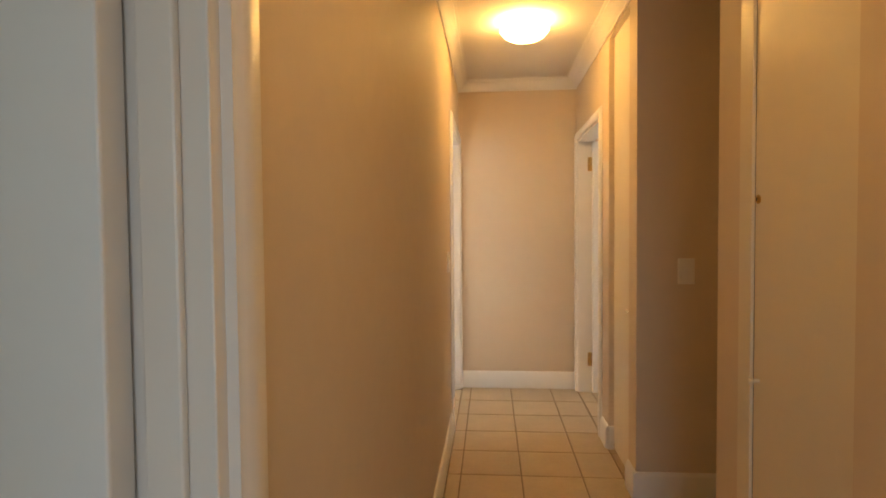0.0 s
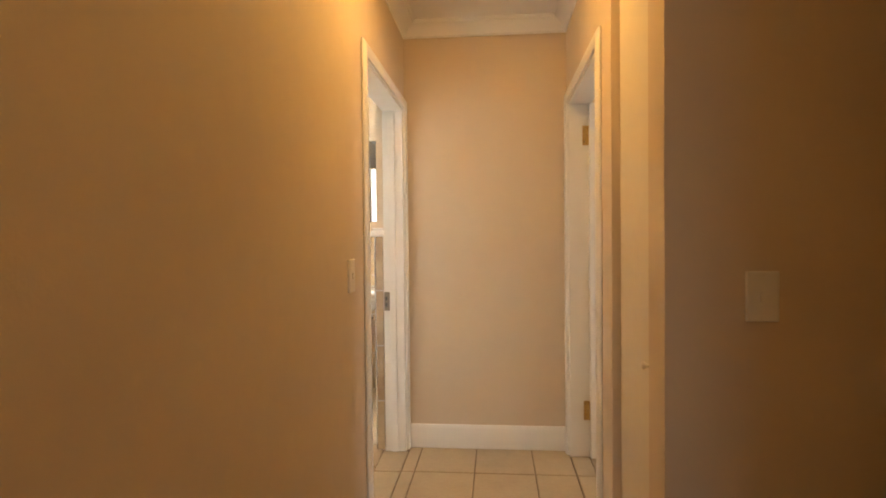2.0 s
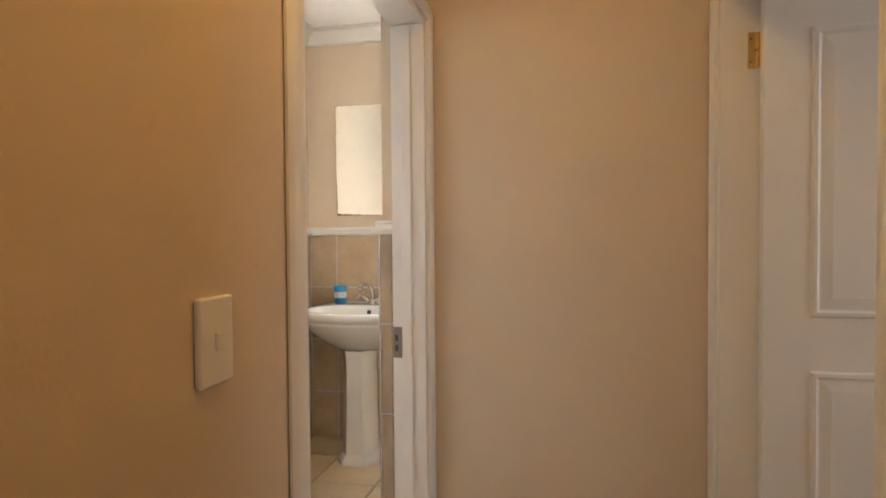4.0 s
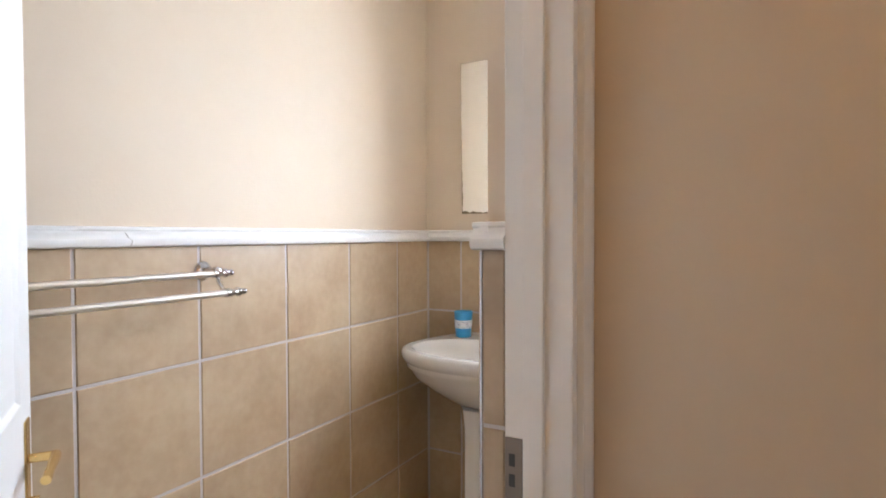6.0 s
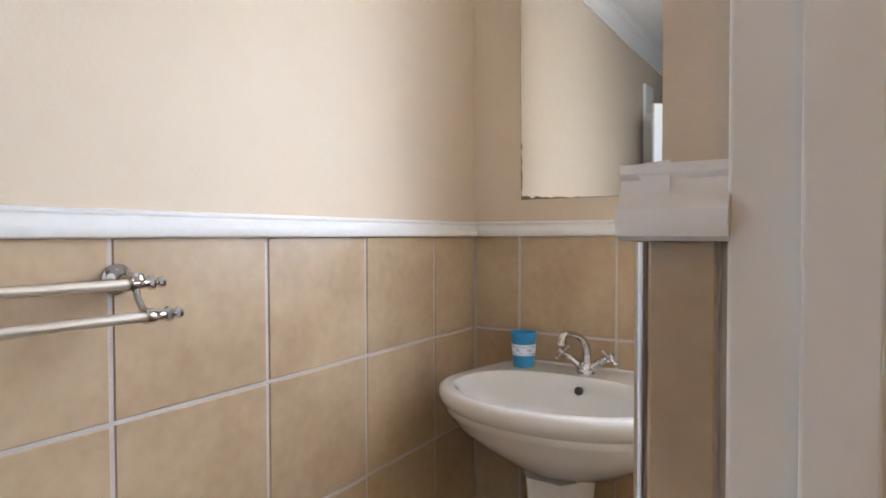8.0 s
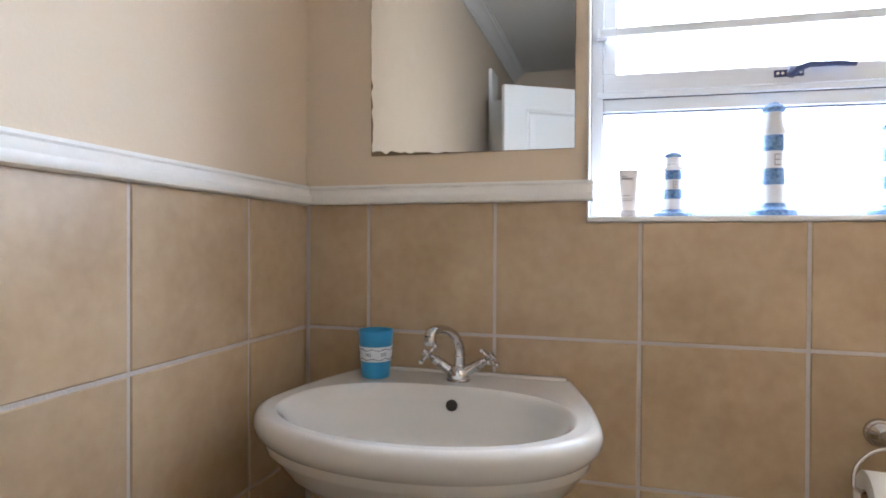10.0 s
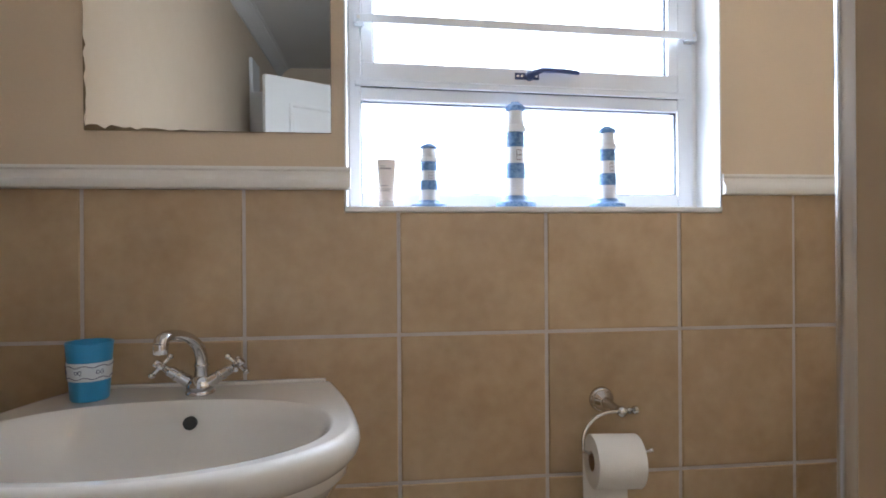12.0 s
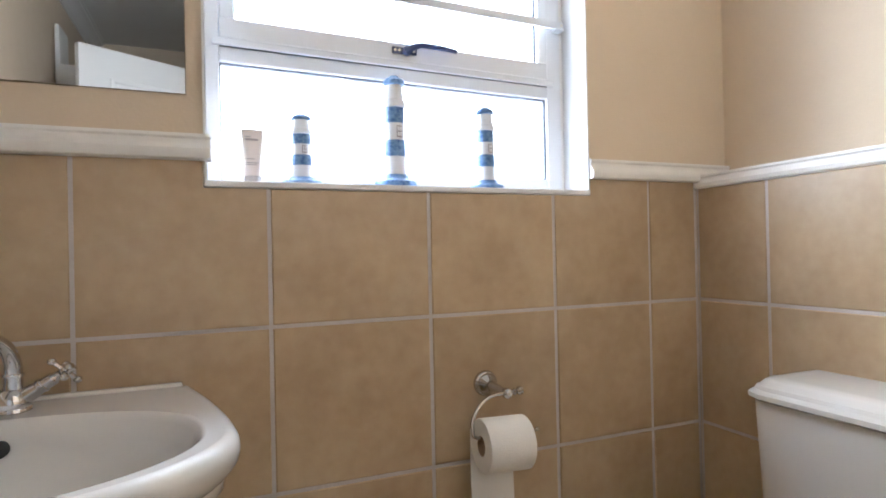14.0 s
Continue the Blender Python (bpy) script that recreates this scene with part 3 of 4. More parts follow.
for i in range(40):       # worn side
    u = 1 - i / 39
    d = 0.0012 + (0.006 * rng.random() if u < 0.3 else 0.0015 * rng.random())
    pts.append((mx0 + d, mz0 + 0.008 + u * (mz1 - mz0 - 0.010)))
bm = bmesh.new()
bm.faces.new([bm.verts.new((x, Y0 - 0.0055, z)) for x, z in pts])
r = bmesh.ops.extrude_face_region(bm, geom=list(bm.faces))
bmesh.ops.translate(bm, verts=[v for v in r["geom"] if isinstance(v, bmesh.types.BMVert)], vec=(0, 0.0013, 0))
part("silvered_glass", bm, MIRROR, mir)

# ---- washbasin ----
bas = thing("washbasin", "white ceramic pedestal washbasin in the corner", "washbasin", pose(-0.661, W, 0))


def basin_ring(yb, front, half, z, yc=0.300, n=128):
    """Plan outline: a half ellipse in front; behind it sides that narrow to rounded corners at the wall."""
    out, xc, r = [], half * 0.815, half * 0.075
    for i in range(n):
        a = 2 * math.pi * i / n
        c, s = math.cos(a), math.sin(a)
        if s < 0:
            out.append(Vector((half * c, -(yc + (front - yc) * -s), z)))
            continue
        k = 1 - abs(a - math.pi / 2) / (math.pi / 2)
        if k < 0.5:
            u = k / 0.5
            x, v = half - (half - xc) * u ** 1.5, yc + (yb + r - yc) * u
        elif k < 0.66:
            q = (k - 0.5) / 0.16 * math.pi / 2
            x, v = xc - r + r * math.cos(q), yb + r - r * math.sin(q)
        else:
            x, v = (xc - r) * (1 - k) / 0.34, yb
        out.append(Vector((math.copysign(x, c), -v, z)))
    return out


def oval_ring(yb, front, half, z, n=128):
    """Plan outline of the hollow, flattened towards the taps; it starts at the same angle as basin_ring."""
    out, yc = [], yb + (front - yb) * 0.52
    for i in range(n):
        a = 2 * math.pi * i / n
        c, s = math.cos(a), math.sin(a)
        p = 0.80 if s > 0 else 1.0
        out.append(Vector((half * math.copysign(abs(c) ** (0.86 if s > 0 else 1.0), c), -(yc - (yc - yb) * abs(s) ** p) if s > 0 else -(yc + (front - yc) * -s), z)))
    return out


RT = 0.862
rings = [basin_ring(*q) for q in ((0.10, 0.32, 0.10, RT - 0.245, 0.2), (0.07, 0.38, 0.18, RT - 0.215, 0.25), (0.04, 0.450, 0.246, RT - 0.160, 0.29), (0.01, 0.508, 0.288, RT - 0.110, 0.32),
         (0.003, 0.527, 0.306, RT - 0.078, 0.33), (0.002, 0.533, 0.313, RT - 0.071, 0.33), (0.002, 0.535, 0.315, RT - 0.056, 0.33), (0.001, 0.543, 0.323, RT - 0.049, 0.33),
         (0.001, 0.553, 0.332, RT - 0.036, 0.33), (0.001, 0.555, 0.334, RT - 0.022, 0.33), (0.001, 0.552, 0.331, RT - 0.010, 0.33), (0.003, 0.546, 0.325, RT - 0.003, 0.33), (0.006, 0.537, 0.317, RT, 0.33))]
hollow = oval_ring(0.136, 0.520, 0.288, RT - 0.001)
rings += [[p.lerp(q, u) for p, q in zip(rings[-1], hollow)] for u in (0.12, 0.35, 0.65, 0.9)]
rings += [hollow] + [oval_ring(*q) for q in ((0.139, 0.516, 0.284, RT - 0.004), (0.145, 0.508, 0.277, RT - 0.012), (0.154, 0.492, 0.264, RT - 0.036), (0.172, 0.430, 0.228, RT - 0.090), (0.215, 0.375, 0.155, RT - 0.126), (0.272, 0.328, 0.04, RT - 0.140))]
bowl = part("bowl", loft(bmesh.new(), rings), CERAMIC, bas, smooth=True)
part("back_ledge", one_box(-0.250, 0.250, -0.024, -0.002, RT - 0.003, RT + 0.0055, 0.0042, 3), CERAMIC, bowl, smooth=True)
part("overflow_hole", turned((0.014, -0.160, RT - 0.038), (0.014, -0.30, RT - 0.020), [(0.0125, -0.004), (0.0125, 0.0025), (0.010, 0.003)]), HOLE, bowl, "dark round overflow hole", True)
part("waste_plug", lathe([(0.024, RT - 0.1385), (0.024, RT - 0.135), (0.015, RT - 0.134)], pose(0, -0.285, 0)), CHROME, bowl, smooth=True)


def pedestal_ring(w, d, z, cut=0.35):
    y0 = -0.30
    return [Vector((x, y0 + y, z)) for x, y in ((-w, d), (-w, -d * cut), (-w * 0.55, -d), (w * 0.55, -d), (w, -d * cut), (w, d))]


part("pedestal", loft(bmesh.new(), [pedestal_ring(0.118, 0.105, 0.0), pedestal_ring(0.118, 0.105, 0.018), pedestal_ring(0.105, 0.095, 0.040), pedestal_ring(0.090, 0.082, 0.055), pedestal_ring(0.082, 0.078, 0.30),
     pedestal_ring(0.080, 0.078, 0.55), pedestal_ring(0.088, 0.085, 0.635)]), CERAMIC, bas, smooth=True)

pv = thing("supply_valve", "chrome supply valve with its pipe behind the basin", "valve")
part("pipe", tube([(-0.51, W - 0.05, 0.60), (-0.51, W - 0.05, 0.35), (-0.51, W - 0.04, 0.10), (-0.51, W - 0.02, 0.001)], 0.008), CHROME, pv, smooth=True)
part("valve_body", turned((-0.51, W - 0.001, 0.60), (-0.51, 0, 0.60), [(0.024, 0), (0.022, 0.006), (0.012, 0.012), (0.012, 0.05), (0.017, 0.055), (0.017, 0.08), (0.010, 0.085)]), CHROME, pv, smooth=True)

# mixer tap
tp = thing("basin_mixer_tap", "chrome mixer tap with cross handles on the basin", "tap", pose(-0.650, W - 0.088, RT + 0.001) @ Matrix.Diagonal((1, 1, 0.85, 1)))
part("body", lathe([(0.0275, 0), (0.0275, 0.004), (0.0255, 0.007), (0.0265, 0.016), (0.0235, 0.028), (0.018, 0.037), (0.0145, 0.040)]), CHROME, tp, smooth=True)
sp = [Vector(p) for p in ((0.002, 0, 0.036), (0.003, 0, 0.064), (0.003, -0.001, 0.084), (0.000, -0.012, 0.112), (-0.009, -0.032, 0.134), (-0.021, -0.058, 0.146), (-0.031, -0.081, 0.149), (-0.037, -0.096, 0.144), (-0.038, -0.100, 0.132))]
for _ in range(2):
    sp = [sp[0]] + [p for a, b in zip(sp, sp[1:]) for p in (a.lerp(b, 0.25), a.lerp(b, 0.75))] + [sp[-1]]
spout = part("spout", tube(sp, [0.0135 - 0.0018 * math.sin(math.pi * i / (len(sp) - 1)) for i in range(len(sp))], 20), CHROME, tp, smooth=True)
part("spout_collar", lathe([(0.0140, 0.062), (0.0148, 0.0635), (0.0148, 0.0665), (0.0140, 0.068)], pose(0.003, 0, 0), 24), CHROME, spout, smooth=True)
part("aerator", lathe([(0.0122, 0.002), (0.0130, 0), (0.0130, -0.018), (0.0118, -0.020), (0.0100, -0.020)], pose(-0.038, -0.100, 0.132), 24), CHROME, spout, smooth=True)
part("lift_rod", turned((0.004, 0.020, 0.030), (0.004, 0.020, 1), [(0.003, 0), (0.003, 0.022), (0.006, 0.026), (0.006, 0.031), (0.002, 0.035)], 14), CHROME, tp, smooth=True)
for s in (-1, 1):
    a, b = Vector((s * 0.012, 0, 0.020)), Vector((s * 0.072, -0.004, 0.066))
    arm = part("valve_arm", turned(a, b, [(0.0145, 0), (0.0140, 0.018), (0.0125, 0.030), (0.0125, 0.033), (0.0140, 0.035), (0.0140, 0.039), (0.0120, 0.041), (0.0120, 0.056), (0.0085, 0.060), (0.0070, 0.068)]), CHROME, tp, smooth=True)
    d = (b - a).normalized()
    u = d.cross(Vector((0, 1, 0))).normalized()
    v = d.cross(u)
    bm = sphere(b, 0.0095)
    for w_ in (u + v * 0.3, -u - v * 0.3, v - u * 0.3, -v + u * 0.3):
        w_ = w_.normalized()
        turned(b, b + w_, [(0.0045, 0.006), (0.0038, 0.014), (0.0046, 0.020), (0.0036, 0.022)], 12, bm)
        sphere(b + w_ * 0.0265, 0.0068, bm, 14)
    turned(b, b + d, [(0.009, 0.004), (0.0095, 0.011), (0.0080, 0.014), (0.002, 0.0155)], 16, bm)
    part("cross_handle", bm, CHROME, arm, smooth=True)

# tumbler
tb = thing("tumbler", "blue plastic tumbler with a white fish-print band", "cup", pose(-0.848, W - 0.105, RT + 0.0005) @ Matrix.Diagonal((1, 1, 0.96, 1)))
part("cup_body", lathe([(0.031, 0), (0.033, 0.003), (0.0405, 0.110), (0.0415, 0.113), (0.0405, 0.115), (0.0385, 0.113), (0.031, 0.006)], n=40, cap=(True, True)), CUPBLUE, tb, smooth=True)
bnd = part("print_band", lathe([(0.0362, 0.041), (0.0366, 0.041), (0.0393, 0.077), (0.0389, 0.077)], n=40, cap=(False, False)), CUPBAND, tb, smooth=True)
for z0, f in ((0.070, 0.0391), (0.047, 0.0374)):
    part("wave_line", tube([((f + 0.0006) * math.cos(radians(a)), (f + 0.0006) * math.sin(radians(a)), z0 + 0.002 * math.sin(radians(a * 8))) for a in range(-175, 176, 7)], 0.0007, 6), INK, bnd)
for a in (-150, -95, -40):
    pts = []
    for k in range(15):
        q = 2 * math.pi * k / 14
        pts.append((0.0390 * math.cos(radians(a) + 0.16 * math.cos(q)), 0.0390 * math.sin(radians(a) + 0.16 * math.cos(q)), 0.059 + 0.0045 * math.sin(2 * q) * (1 if math.cos(q) > -0.5 else 0.8)))
    part("fish_print", tube(pts, 0.0006, 6), INK, bnd)

# ---- lighthouses and tube on the sill ----


def lighthouse(x, y, h, rb, label):
    t = thing("lighthouse_ornament", label, "ornament", pose(x, y, WZ0, 0, 0, 8), "lighthouse ornaments")
    s = h / 0.237
    r = rb / 0.047
    part("foot", lathe([(0.046 * r, 0), (0.047 * r, 0.004 * s), (0.045 * r, 0.012 * s), (0.034 * r, 0.016 * s), (0.030 * r, 0.020 * s), (0.027 * r, 0.027 * s)]), LHBLUE, t, "distressed blue foot", True)
    z = [0.027, 0.065, 0.099, 0.135, 0.168, 0.178]
    rad = [0.0245, 0.0235, 0.0225, 0.0215, 0.0205, 0.0225]
    for i in range(4):
        m_ = LHBLUE if i % 2 else LHWHITE
        q = 0.0008 if i % 2 else 0
        part("band", lathe([((rad[i] + q) * r, z[i] * s), ((rad[i + 1] + q) * r, z[i + 1] * s)]), m_, t, "distressed blue band" if i % 2 else "", True)
    part("gallery", lathe([(0.0205 * r, 0.168 * s), (0.0250 * r, 0.170 * s), (0.0250 * r, 0.179 * s), (0.0225 * r, 0.184 * s), (0.018 * r, 0.186 * s)]), LHWHITE, t, smooth=True)
    part("lantern", lathe([(0.0205 * r, 0.185 * s), (0.0205 * r, 0.194 * s), (0.0190 * r, 0.196 * s), (0.0185 * r, 0.216 * s)]), LHWHITE, t, smooth=True)
    part("cap", lathe([(0.0195 * r, 0.2155 * s), (0.0235 * r, 0.218 * s), (0.0232 * r, 0.225 * s), (0.017 * r, 0.231 * s), (0.011 * r, 0.233 * s), (0.010 * r, 0.236 * s), (0.004 * r, 0.237 * s)]), LHBLUE, t, "distressed blue cap", True)
    wn_ = part("painted_window", one_box(-0.006 * r, 0.006 * r, -0.0245 * r, -0.0225 * r, 0.104 * s, 0.128 * s), LABELINK, t)
    for k in (0, 1):
        for j in (0, 1):
            part("window_light", one_box((-0.005 + k * 0.0055) * r, (-0.0005 + k * 0.0055) * r, -0.0252 * r, -0.0244 * r, (0.106 + j * 0.011) * s, (0.115 + j * 0.011) * s), LHWHITE, wn_)
    return t


lighthouse(-0.179, W + 0.052, 0.150, 0.042, "small blue and white striped lighthouse ornament on the sill")
lighthouse(0.026, W + 0.052, 0.250, 0.047, "tall blue and white striped lighthouse ornament on the sill")
lighthouse(0.251, W + 0.052, 0.197, 0.043, "medium blue and white striped lighthouse ornament on the sill")

tu = thing("cream_tube", "pale pink cosmetic tube standing on its cap", "tube", pose(-0.277, W + 0.055, WZ0, 0, 0, 6) @ Matrix.Diagonal((1.22, 1.15, 1.0, 1)))
part("cap", lathe([(0.0135, 0), (0.0140, 0.002), (0.0140, 0.015), (0.0125, 0.017)]), TUBECAP, tu, "grey translucent cap", True)
rings = []
for k in range(9):
    u = k / 8
    a, b = 0.0145 + 0.0035 * u, 0.0135 * (1 - u) + 0.0012
    rings.append([Vector((a * math.cos(2 * math.pi * i / 28), b * math.sin(2 * math.pi * i / 28), 0.0165 + 0.096 * u)) for i in range(28)])
body = part("tube_body", loft(bmesh.new(), rings), TUBE, tu, smooth=True)
for z_, w_ in ((0.096, 0.009), (0.089, 0.020), (0.050, 0.014), (0.042, 0.019), (0.038, 0.017)):
    yb = -(0.0135 * (1 - (z_ - 0.0165) / 0.096) + 0.0016)
    part("print_line", one_box(-0.012, -0.012 + w_, yb - 0.0004, yb + 0.0006, z_, z_ + (0.004 if z_ == 0.089 else 0.0014)), LABELINK, body)

# ---- toilet roll ----
hp = thing("toilet_roll_holder", "chrome toilet roll holder screwed to the tiles", "toilet roll holder")
RX, RZ = 0.211, 0.797
part("rosette", turned((RX, W, RZ), (RX, 0, RZ), [(0.029, 0), (0.029, 0.004), (0.026, 0.010), (0.024, 0.011), (0.021, 0.018), (0.013, 0.024), (0.010, 0.030)], 32), CHROME, hp, smooth=True)
bl = Vector((RX + 0.018, W - 0.072, RZ - 0.010))
part("post", turned((RX, W - 0.020, RZ), bl, [(0.0125, 0), (0.010, 0.02), (0.008, 0.045), (0.009, 0.06)]), CHROME, hp, smooth=True)
bm = sphere(bl, 0.0125)
turned(bl, bl + Vector((1, 0.1, 0.05)), [(0.007, 0.008), (0.005, 0.014), (0.008, 0.018), (0.005, 0.022), (0.005, 0.025), (0.0095, 0.029), (0.0095, 0.036), (0.004, 0.041)], 16, bm)
part("ball_joint", bm, CHROME, hp, smooth=True)
roll_axis = Vector((0.998, -0.05, -0.02)).normalized()
rc = Vector((0.197, W - 0.108, 0.694))
c0, c1 = rc - roll_axis * 0.05, rc + roll_axis * 0.05
arc = [bl, bl + Vector((-0.035, -0.004, 0.002)), bl + Vector((-0.068, -0.012, -0.008)), bl + Vector((-0.096, -0.022, -0.036)), bl + Vector((-0.099, -0.032, -0.066)), c0 - roll_axis * 0.014 + Vector((-0.004, 0, 0.022)), c0 + Vector((0, 0, 0.014)), rc + Vector((0, 0, 0.0145)), c1 + Vector((0, 0, 0.0145)), c1 + roll_axis * 0.030 + Vector((0, 0, 0.022))]
for _ in range(2):
    arc = [arc[0]] + [p for a, b in zip(arc, arc[1:]) for p in (a.lerp(b, 0.25), a.lerp(b, 0.75))] + [arc[-1]]
part("arm", tube(arc, 0.0036, 10), CHROME, hp, smooth=True)
part("arm_tip", sphere(c1 + roll_axis * 0.031 + Vector((0, 0, 0.0225)), 0.005), CHROME, hp, smooth=True)
rl = thing("toilet_roll", "white toilet paper roll hanging with its end loose", "toilet roll")
core = part("cardboard_core", turned(c0, c1, [(0.0205, 0.0005), (0.0205, 0.0995), (0.0190, 0.0995), (0.0190, 0.0005), (0.0205, 0.0005)], 36, None, (False, False)), CARD, rl, "brown cardboard core", True)
bm = turned(c0, c1, [(0.0207, 0), (0.054, 0), (0.0555, 0.002), (0.0555, 0.098), (0.054, 0.10), (0.0207, 0.10), (0.0207, 0)], 48, None, (False, False))
part("paper", bm, PAPER, rl, smooth=True)
side = roll_axis.cross(Vector((0, 0, 1))).normalized()
if side.y < 0:
    side = -side
bm = bmesh.new()
prof = []
for k in range(14):
    u = k / 13
    off = side * (0.0562 + 0.003 * math.sin(u * 5)) if k else side * 0.0562
    prof.append((off, 0.02 - u * 0.22))
rings = []
for off, z in prof:
    a, b = c0 + off + Vector((0, 0, z)), c1 + off + Vector((0, 0, z))
    rings.append([a, b, b + side * 0.0012, a + side * 0.0012])
part("loose_sheet", loft(bm, rings), PAPER, rl)

# ---- towel rail ----
tr = thing("towel_rail", "double steel towel rail on the tiled wall", "towel rail")
for y in (0.060, -0.590):
    part("rosette", turned((L, y, 1.205), (0, y, 1.205), [(0.027, 0), (0.027, 0.004), (0.022, 0.009), (0.020, 0.010), (0.017, 0.016), (0.011, 0.020), (0.010, 0.045), (0.014, 0.050), (0.014, 0.066), (0.008, 0.070)], 28), CHROME, tr, smooth=True)
    part("bracket", tube([(L + 0.058, y, 1.200), (L + 0.066, y, 1.176), (L + 0.080, y, 1.160), (L + 0.098, y, 1.152), (L + 0.108, y, 1.150)], 0.006), CHROME, tr, smooth=True)
for x, z, e in ((L + 0.058, 1.200, 0.0), (L + 0.108, 1.150, 0.0)):
    part("rail", rod((x, 0.085, z), (x, -0.612, z), 0.0085, 20), STEEL, tr, smooth=True)
    for y, s in ((0.082, 1), (-0.609, -1)):
        part("finial", turned((x, y, z), (x, y + s, z), [(0.0125, -0.035), (0.0125, -0.020), (0.0095, -0.016), (0.0095, 0.0), (0.013, 0.004), (0.013, 0.009), (0.006, 0.013), (0.005, 0.017), (0.0095, 0.022), (0.0095, 0.028), (0.003, 0.033)]), CHROME, tr, smooth=True)

# ---- toilet ----
to = thing("toilet", "white ceramic toilet with a close-coupled cistern", "toilet")
cy, cw = 0.820, 0.185


def cistern_ring(x0, hw, z, cut):
    return [Vector((R - 0.002, cy - hw, z)), Vector((x0 + cut, cy - hw, z)), Vector((x0 + cut * 0.3, cy - hw + cut * 0.3, z)), Vector((x0, cy - hw + cut, z)), Vector((x0, cy + hw - cut, z)), Vector((x0 + cut * 0.3, cy + hw - cut * 0.3, z)), Vector((x0 + cut, cy + hw, z)), Vector((R - 0.002, cy + hw, z))]


part("cistern", loft(bmesh.new(), [cistern_ring(0.703, 0.173, 0.415, 0.03), cistern_ring(0.693, 0.180, 0.43, 0.03), cistern_ring(0.678, 0.191, 0.776, 0.03)]), CERAMIC, to, smooth=True)
part("cistern_lid", loft(bmesh.new(), [cistern_ring(0.674, 0.196, 0.7765, 0.045), cistern_ring(0.665, 0.204, 0.782, 0.045), cistern_ring(0.664, 0.205, 0.792, 0.045), cistern_ring(0.668, 0.201, 0.797, 0.046), cistern_ring(0.672, 0.197, 0.799, 0.046),
     cistern_ring(0.675, 0.195, 0.807, 0.047), cistern_ring(0.680, 0.190, 0.810, 0.048), cistern_ring(0.685, 0.186, 0.817, 0.049), cistern_ring(0.694, 0.178, 0.821, 0.05), cistern_ring(0.713, 0.160, 0.823, 0.05)]), CERAMIC, to, smooth=True)


def pan_ring(a, b, xc, z, n=32):
    return [Vector((xc + a * math.cos(2 * math.pi * i / n), cy + b * math.sin(2 * math.pi * i / n), z)) for i in range(n)]


part("pan", loft(bmesh.new(), [pan_ring(0.17, 0.10, 0.62, 0.0), pan_ring(0.16, 0.09, 0.62, 0.05), pan_ring(0.15, 0.095, 0.58, 0.18), pan_ring(0.21, 0.16, 0.52, 0.33), pan_ring(0.235, 0.18, 0.505, 0.395), pan_ring(0.232, 0.178, 0.505, 0.402)]), CERAMIC, to, smooth=True)
part("pan_neck", one_box(0.62, R - 0.01, cy - 0.11, cy + 0.11, 0.25, 0.414, 0.02, 3), CERAMIC, to, smooth=True)
part("seat_lid", loft(bmesh.new(), [pan_ring(0.236, 0.184, 0.505, 0.4035), pan_ring(0.238, 0.186, 0.505, 0.42), pan_ring(0.225, 0.175, 0.505, 0.432)]), CERAMIC, to, smooth=True)

# ---- tall open cabinet at the far end of the bathroom ----
cb = thing("tall_shelf_unit", "white wooden shelf unit in a dim corner", "shelf unit")
for b in ((-1.085, -1.065, -1.30, -1.08, 0.0, 2.27), (-0.66, -0.64, -1.30, -1.08, 0.0, 2.06), (-1.064, -0.661, -1.30, -1.08, 2.03, 2.06), (-1.064, -0.661, -1.30, -1.08, 1.0, 1.02), (-1.064, -0.661, -1.30, -1.08, 0.06, 0.08)):
    part("side_panel" if b[5] - b[4] > 1 else "shelf", one_box(*b, 0.001), DOOR, cb)
# added back, its brown colour stands for the dark inside of the unit
part("back_panel", one_box(-1.064, -0.661, -1.299, -1.290, 0.081, 2.029), CARD, cb, "brown back panel added to darken the inside")
part("front_stile", one_box(-1.064, -0.99, -1.0795, -1.062, 0.08, 2.0295, 0.002), DOOR, cb)

# ---- tiles ----
tile_cache = {}


def tile_mesh(w, h, mat):
    key = (round(w, 4), round(h, 4), mat.name)
    if key not in tile_cache:
        c, e = 0.0022, TT - 0.0035
        v = []
        for i, z in ((0, 0), (0, e), (c, e + 0.0022)):
            v += [(i, i, z), (w - i, i, z), (w - i, h - i, z), (i, h - i, z)]
        f = [(8, 9, 10, 11)]
        for k in (0, 4):
            f += [(k + i, k + (i + 1) % 4, k + 4 + (i + 1) % 4, k + 4 + i) for i in range(4)]
        me = bpy.data.meshes.new("tile")
        me.from_pydata(v, [], f)
        me.materials.append(mat)
        tile_cache[key] = me
    return tile_cache[key]


trng = random.Random(11)


def tiles(wall, origin, ua, va, us, vs, mat, gap=0.008, clip=None):
    """Lays tiles between the joints us and vs, along the axes ua and va from origin."""
    ua, va = Vector(ua), Vector(va)
    na = ua.cross(va)
    for u0, u1 in zip(us, us[1:]):
        for v0, v1 in zip(vs, vs[1:]):
            b = [u0 + gap / 2, u1 - gap / 2, v0 + gap / 2, v1 - gap / 2]
            if clip:
                b = clip(*b)
            if b is None or b[1] - b[0] < 0.01 or b[3] - b[2] < 0.01:
                continue
            ob = new("tile", tile_mesh(b[1] - b[0], b[3] - b[2], mat))
            ob.parent = wall
            p = Vector(origin) + ua * b[0] + va * b[2] + na * trng.uniform(-0.0004, 0.0004)
            ob.matrix_basis = Matrix(((ua.x, va.x, na.x, p.x), (ua.y, va.y, na.y, p.y), (ua.z, va.z, na.z, p.z), (0, 0, 0, 1)))


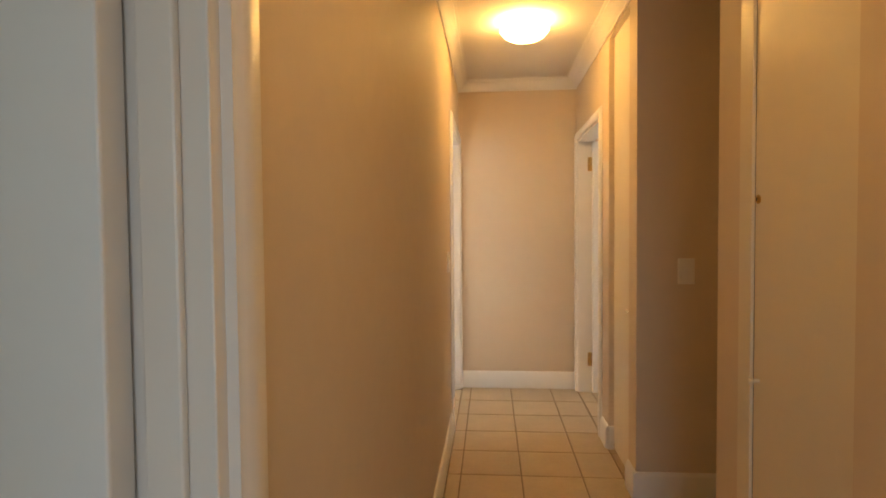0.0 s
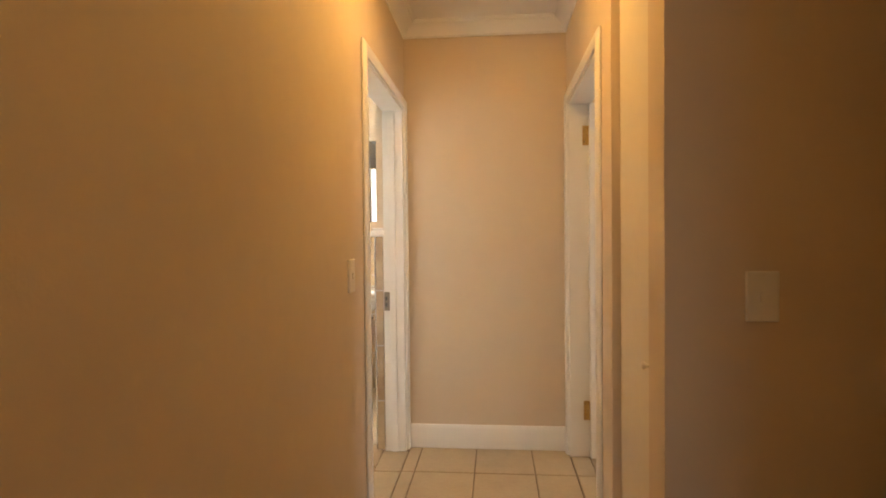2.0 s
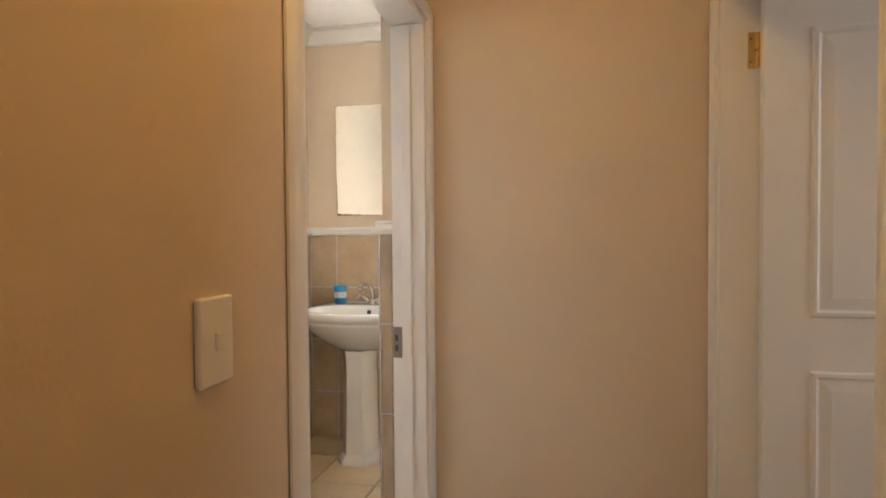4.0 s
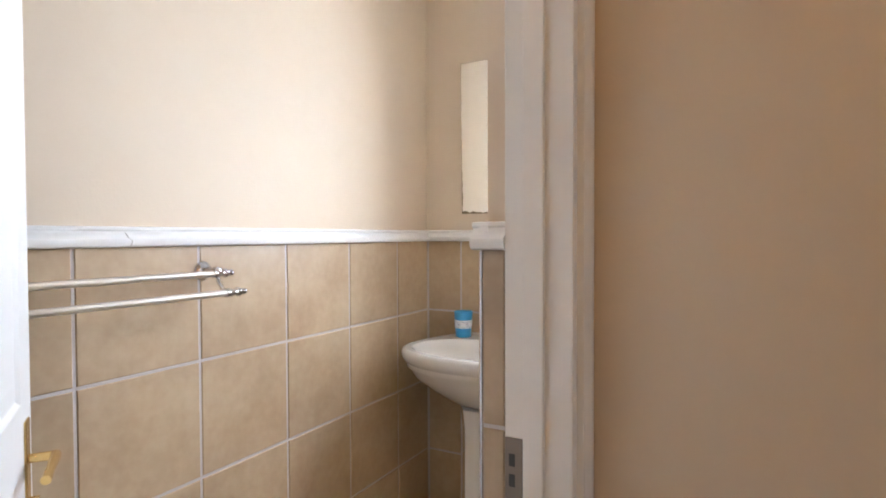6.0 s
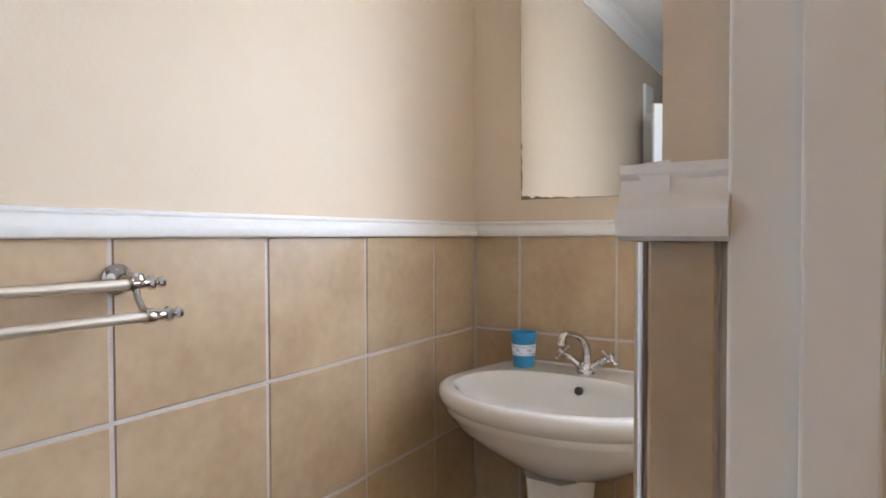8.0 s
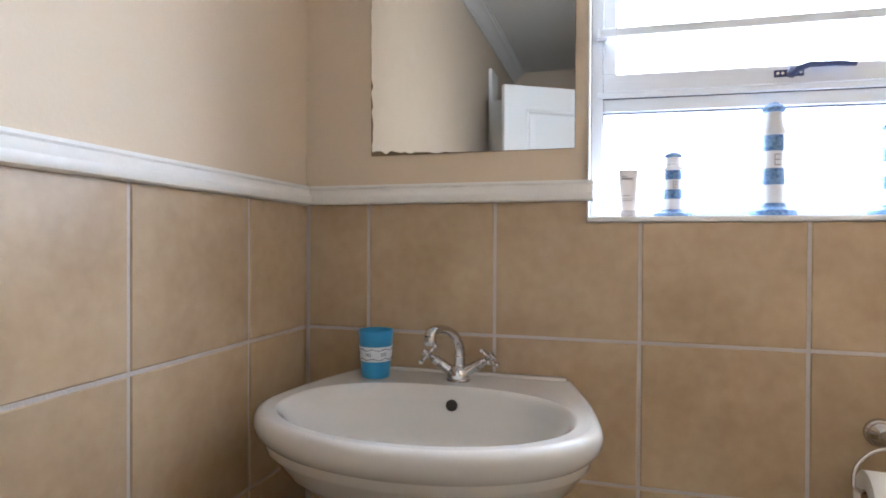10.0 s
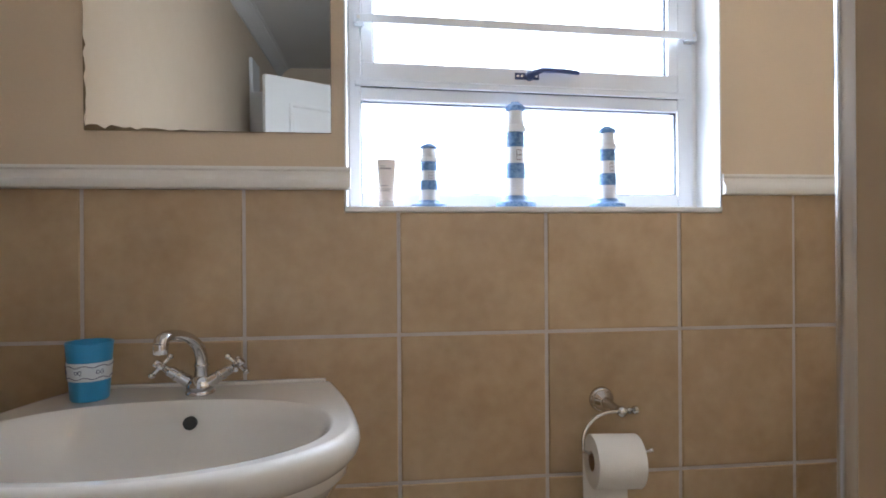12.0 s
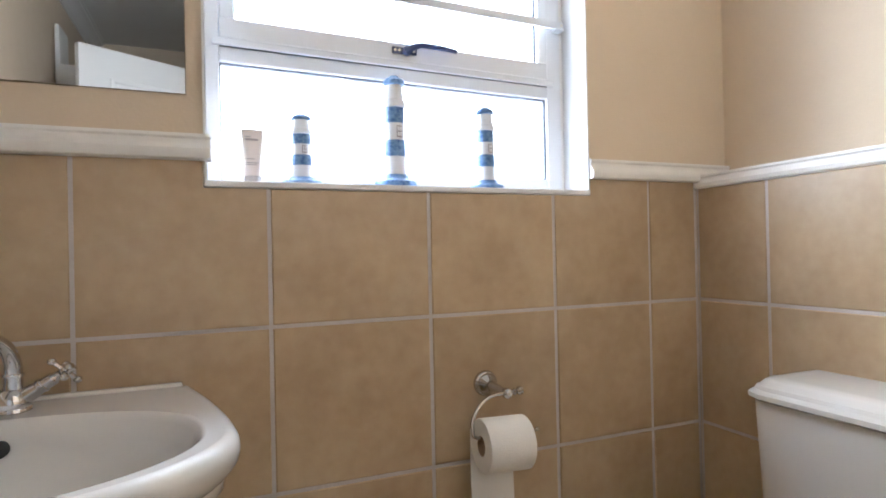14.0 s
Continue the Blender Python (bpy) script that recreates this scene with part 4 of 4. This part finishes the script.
ZS = [0.0, 0.296, 0.626, 0.955, 1.281]
base = TT - 0.0013
# left wall: faces +x, u along y
tiles(wall_bl, (L - base, 0, 0), (0, 1, 0), (0, 0, 1), [-1.95, -1.617, -1.284, -0.951, -0.618, -0.285, 0.050, 0.386, 0.719, 1.052, W - 0.002], ZS, TILE)


# window wall: faces -y, u along x
def under_window(u0, u1, v0, v1):
    if u0 < WX0 < u1 or u0 < WX1 < u1:
        return None
    if u1 > WX0 and u0 < WX1:
        return (u0, u1, v0, WZ0 - 0.014)
    return (u0, u1, v0, v1)


for u0, u1, xs, s in ((-0.580, -0.256, WX0, 1), (0.409, 0.690, WX1, -1)):
    lo, mid, hi = 0.959, WZ0 - 0.014, 1.277
    out = [(u0, lo), (u1, lo), (u1, mid), (xs - 0.002, mid), (xs - 0.002, hi), (u0, hi)] if s > 0 else [(u0, lo), (u1, lo), (u1, hi), (xs + 0.002, hi), (xs + 0.002, mid), (u0, mid)]
    loft_bm = loft(bmesh.new(), [[Vector((x, y, z)) for x, z in out] for y in (W + TT - 0.001, W)])
    part("tile", loft_bm, TILE, wall_bw)


tiles(wall_bw, (0, W + base, 0), (1, 0, 0), (0, 0, 1), [L + 0.002, -0.913, -0.584, -0.252, 0.084, 0.405, 0.694, R - 0.002], ZS[:-1], TILE)
tiles(wall_bw, (0, W + base, 0), (1, 0, 0), (0, 0, 1), [L + 0.002, -0.913, -0.584, -0.252, 0.084, 0.405, 0.694, R - 0.002], [ZS[-2], ZS[-1]], TILE, clip=under_window)
# right wall: faces -x, u along -y
tiles(wall_br, (R + base, 0, 0), (0, -1, 0), (0, 0, 1), [-(W - 0.002), -1.099, -0.766, -0.433, -0.18], ZS[:-1] + [1.254], TILE)
# partition: towards the toilet, its end, and the return beside the door
tiles(wall_end, (0, 0.178 - base, 0), (-1, 0, 0), (0, 0, 1), [-R + 0.002, -0.524, -0.191, 0.140, 0.174], ZS, TILE)
tiles(wall_end, (-0.178 + base, 0, 0), (0, -1, 0), (0, 0, 1), [-0.172, 0.066], ZS, TILE)
tiles(wall_end, (0, D1 - 0.008 + base, 0), (1, 0, 0), (0, 0, 1), [-0.172, -0.122], ZS, TILE)
for yy in (0.170, D1):
    part("tile_edge_trim", rod((-0.1725, yy, 0.001), (-0.1725, yy, 1.275), 0.0058, 16), TRIMSTRIP, wall_end, "satin aluminium tile edge", True)
# floors
XS = [0.019, 0.092, 0.418, 0.742, CW - 0.002]
YS = [-4.735 + 0.3355 * i for i in range(14)] + [-0.019]
tiles(floor, (0, 0, -TT + 0.003), (1, 0, 0), (0, 1, 0), XS, YS, FLOORTILE, 0.007)
tiles(floor, (0, 0, -TT + 0.003), (1, 0, 0), (0, 1, 0), [CW + 0.0, 1.068, 1.40, 1.73], YS[8:], FLOORTILE, 0.007)
tiles(floor, (0, 0, -TT + 0.003), (1, 0, 0), (0, 1, 0), [-0.133, 0.019], [D0 + 0.02, -0.717, -0.381, D1 - 0.02], FLOORTILE, 0.007)
tiles(floor, (0, 0, -TT + 0.003), (1, 0, 0), (0, 1, 0), [1.73, 2.06, 2.39, 2.72, 3.05, 3.28], YS[11:], FLOORTILE, 0.007)
tiles(floor, (0, 0, -TT + 0.003), (1, 0, 0), (0, 1, 0), [L, -0.80, -0.466, -0.133, 0.20, 0.533, R], [-1.32, -0.985, -0.652, -0.32, 0.013, 0.346, 0.697, 1.03, W], FLOORTILE, 0.007,
      clip=lambda a, b, c, d: None if (a > -0.15 and d < 0.18) else ((a, b, max(c, 0.18), d) if a > -0.15 else (a, b, c, d)))
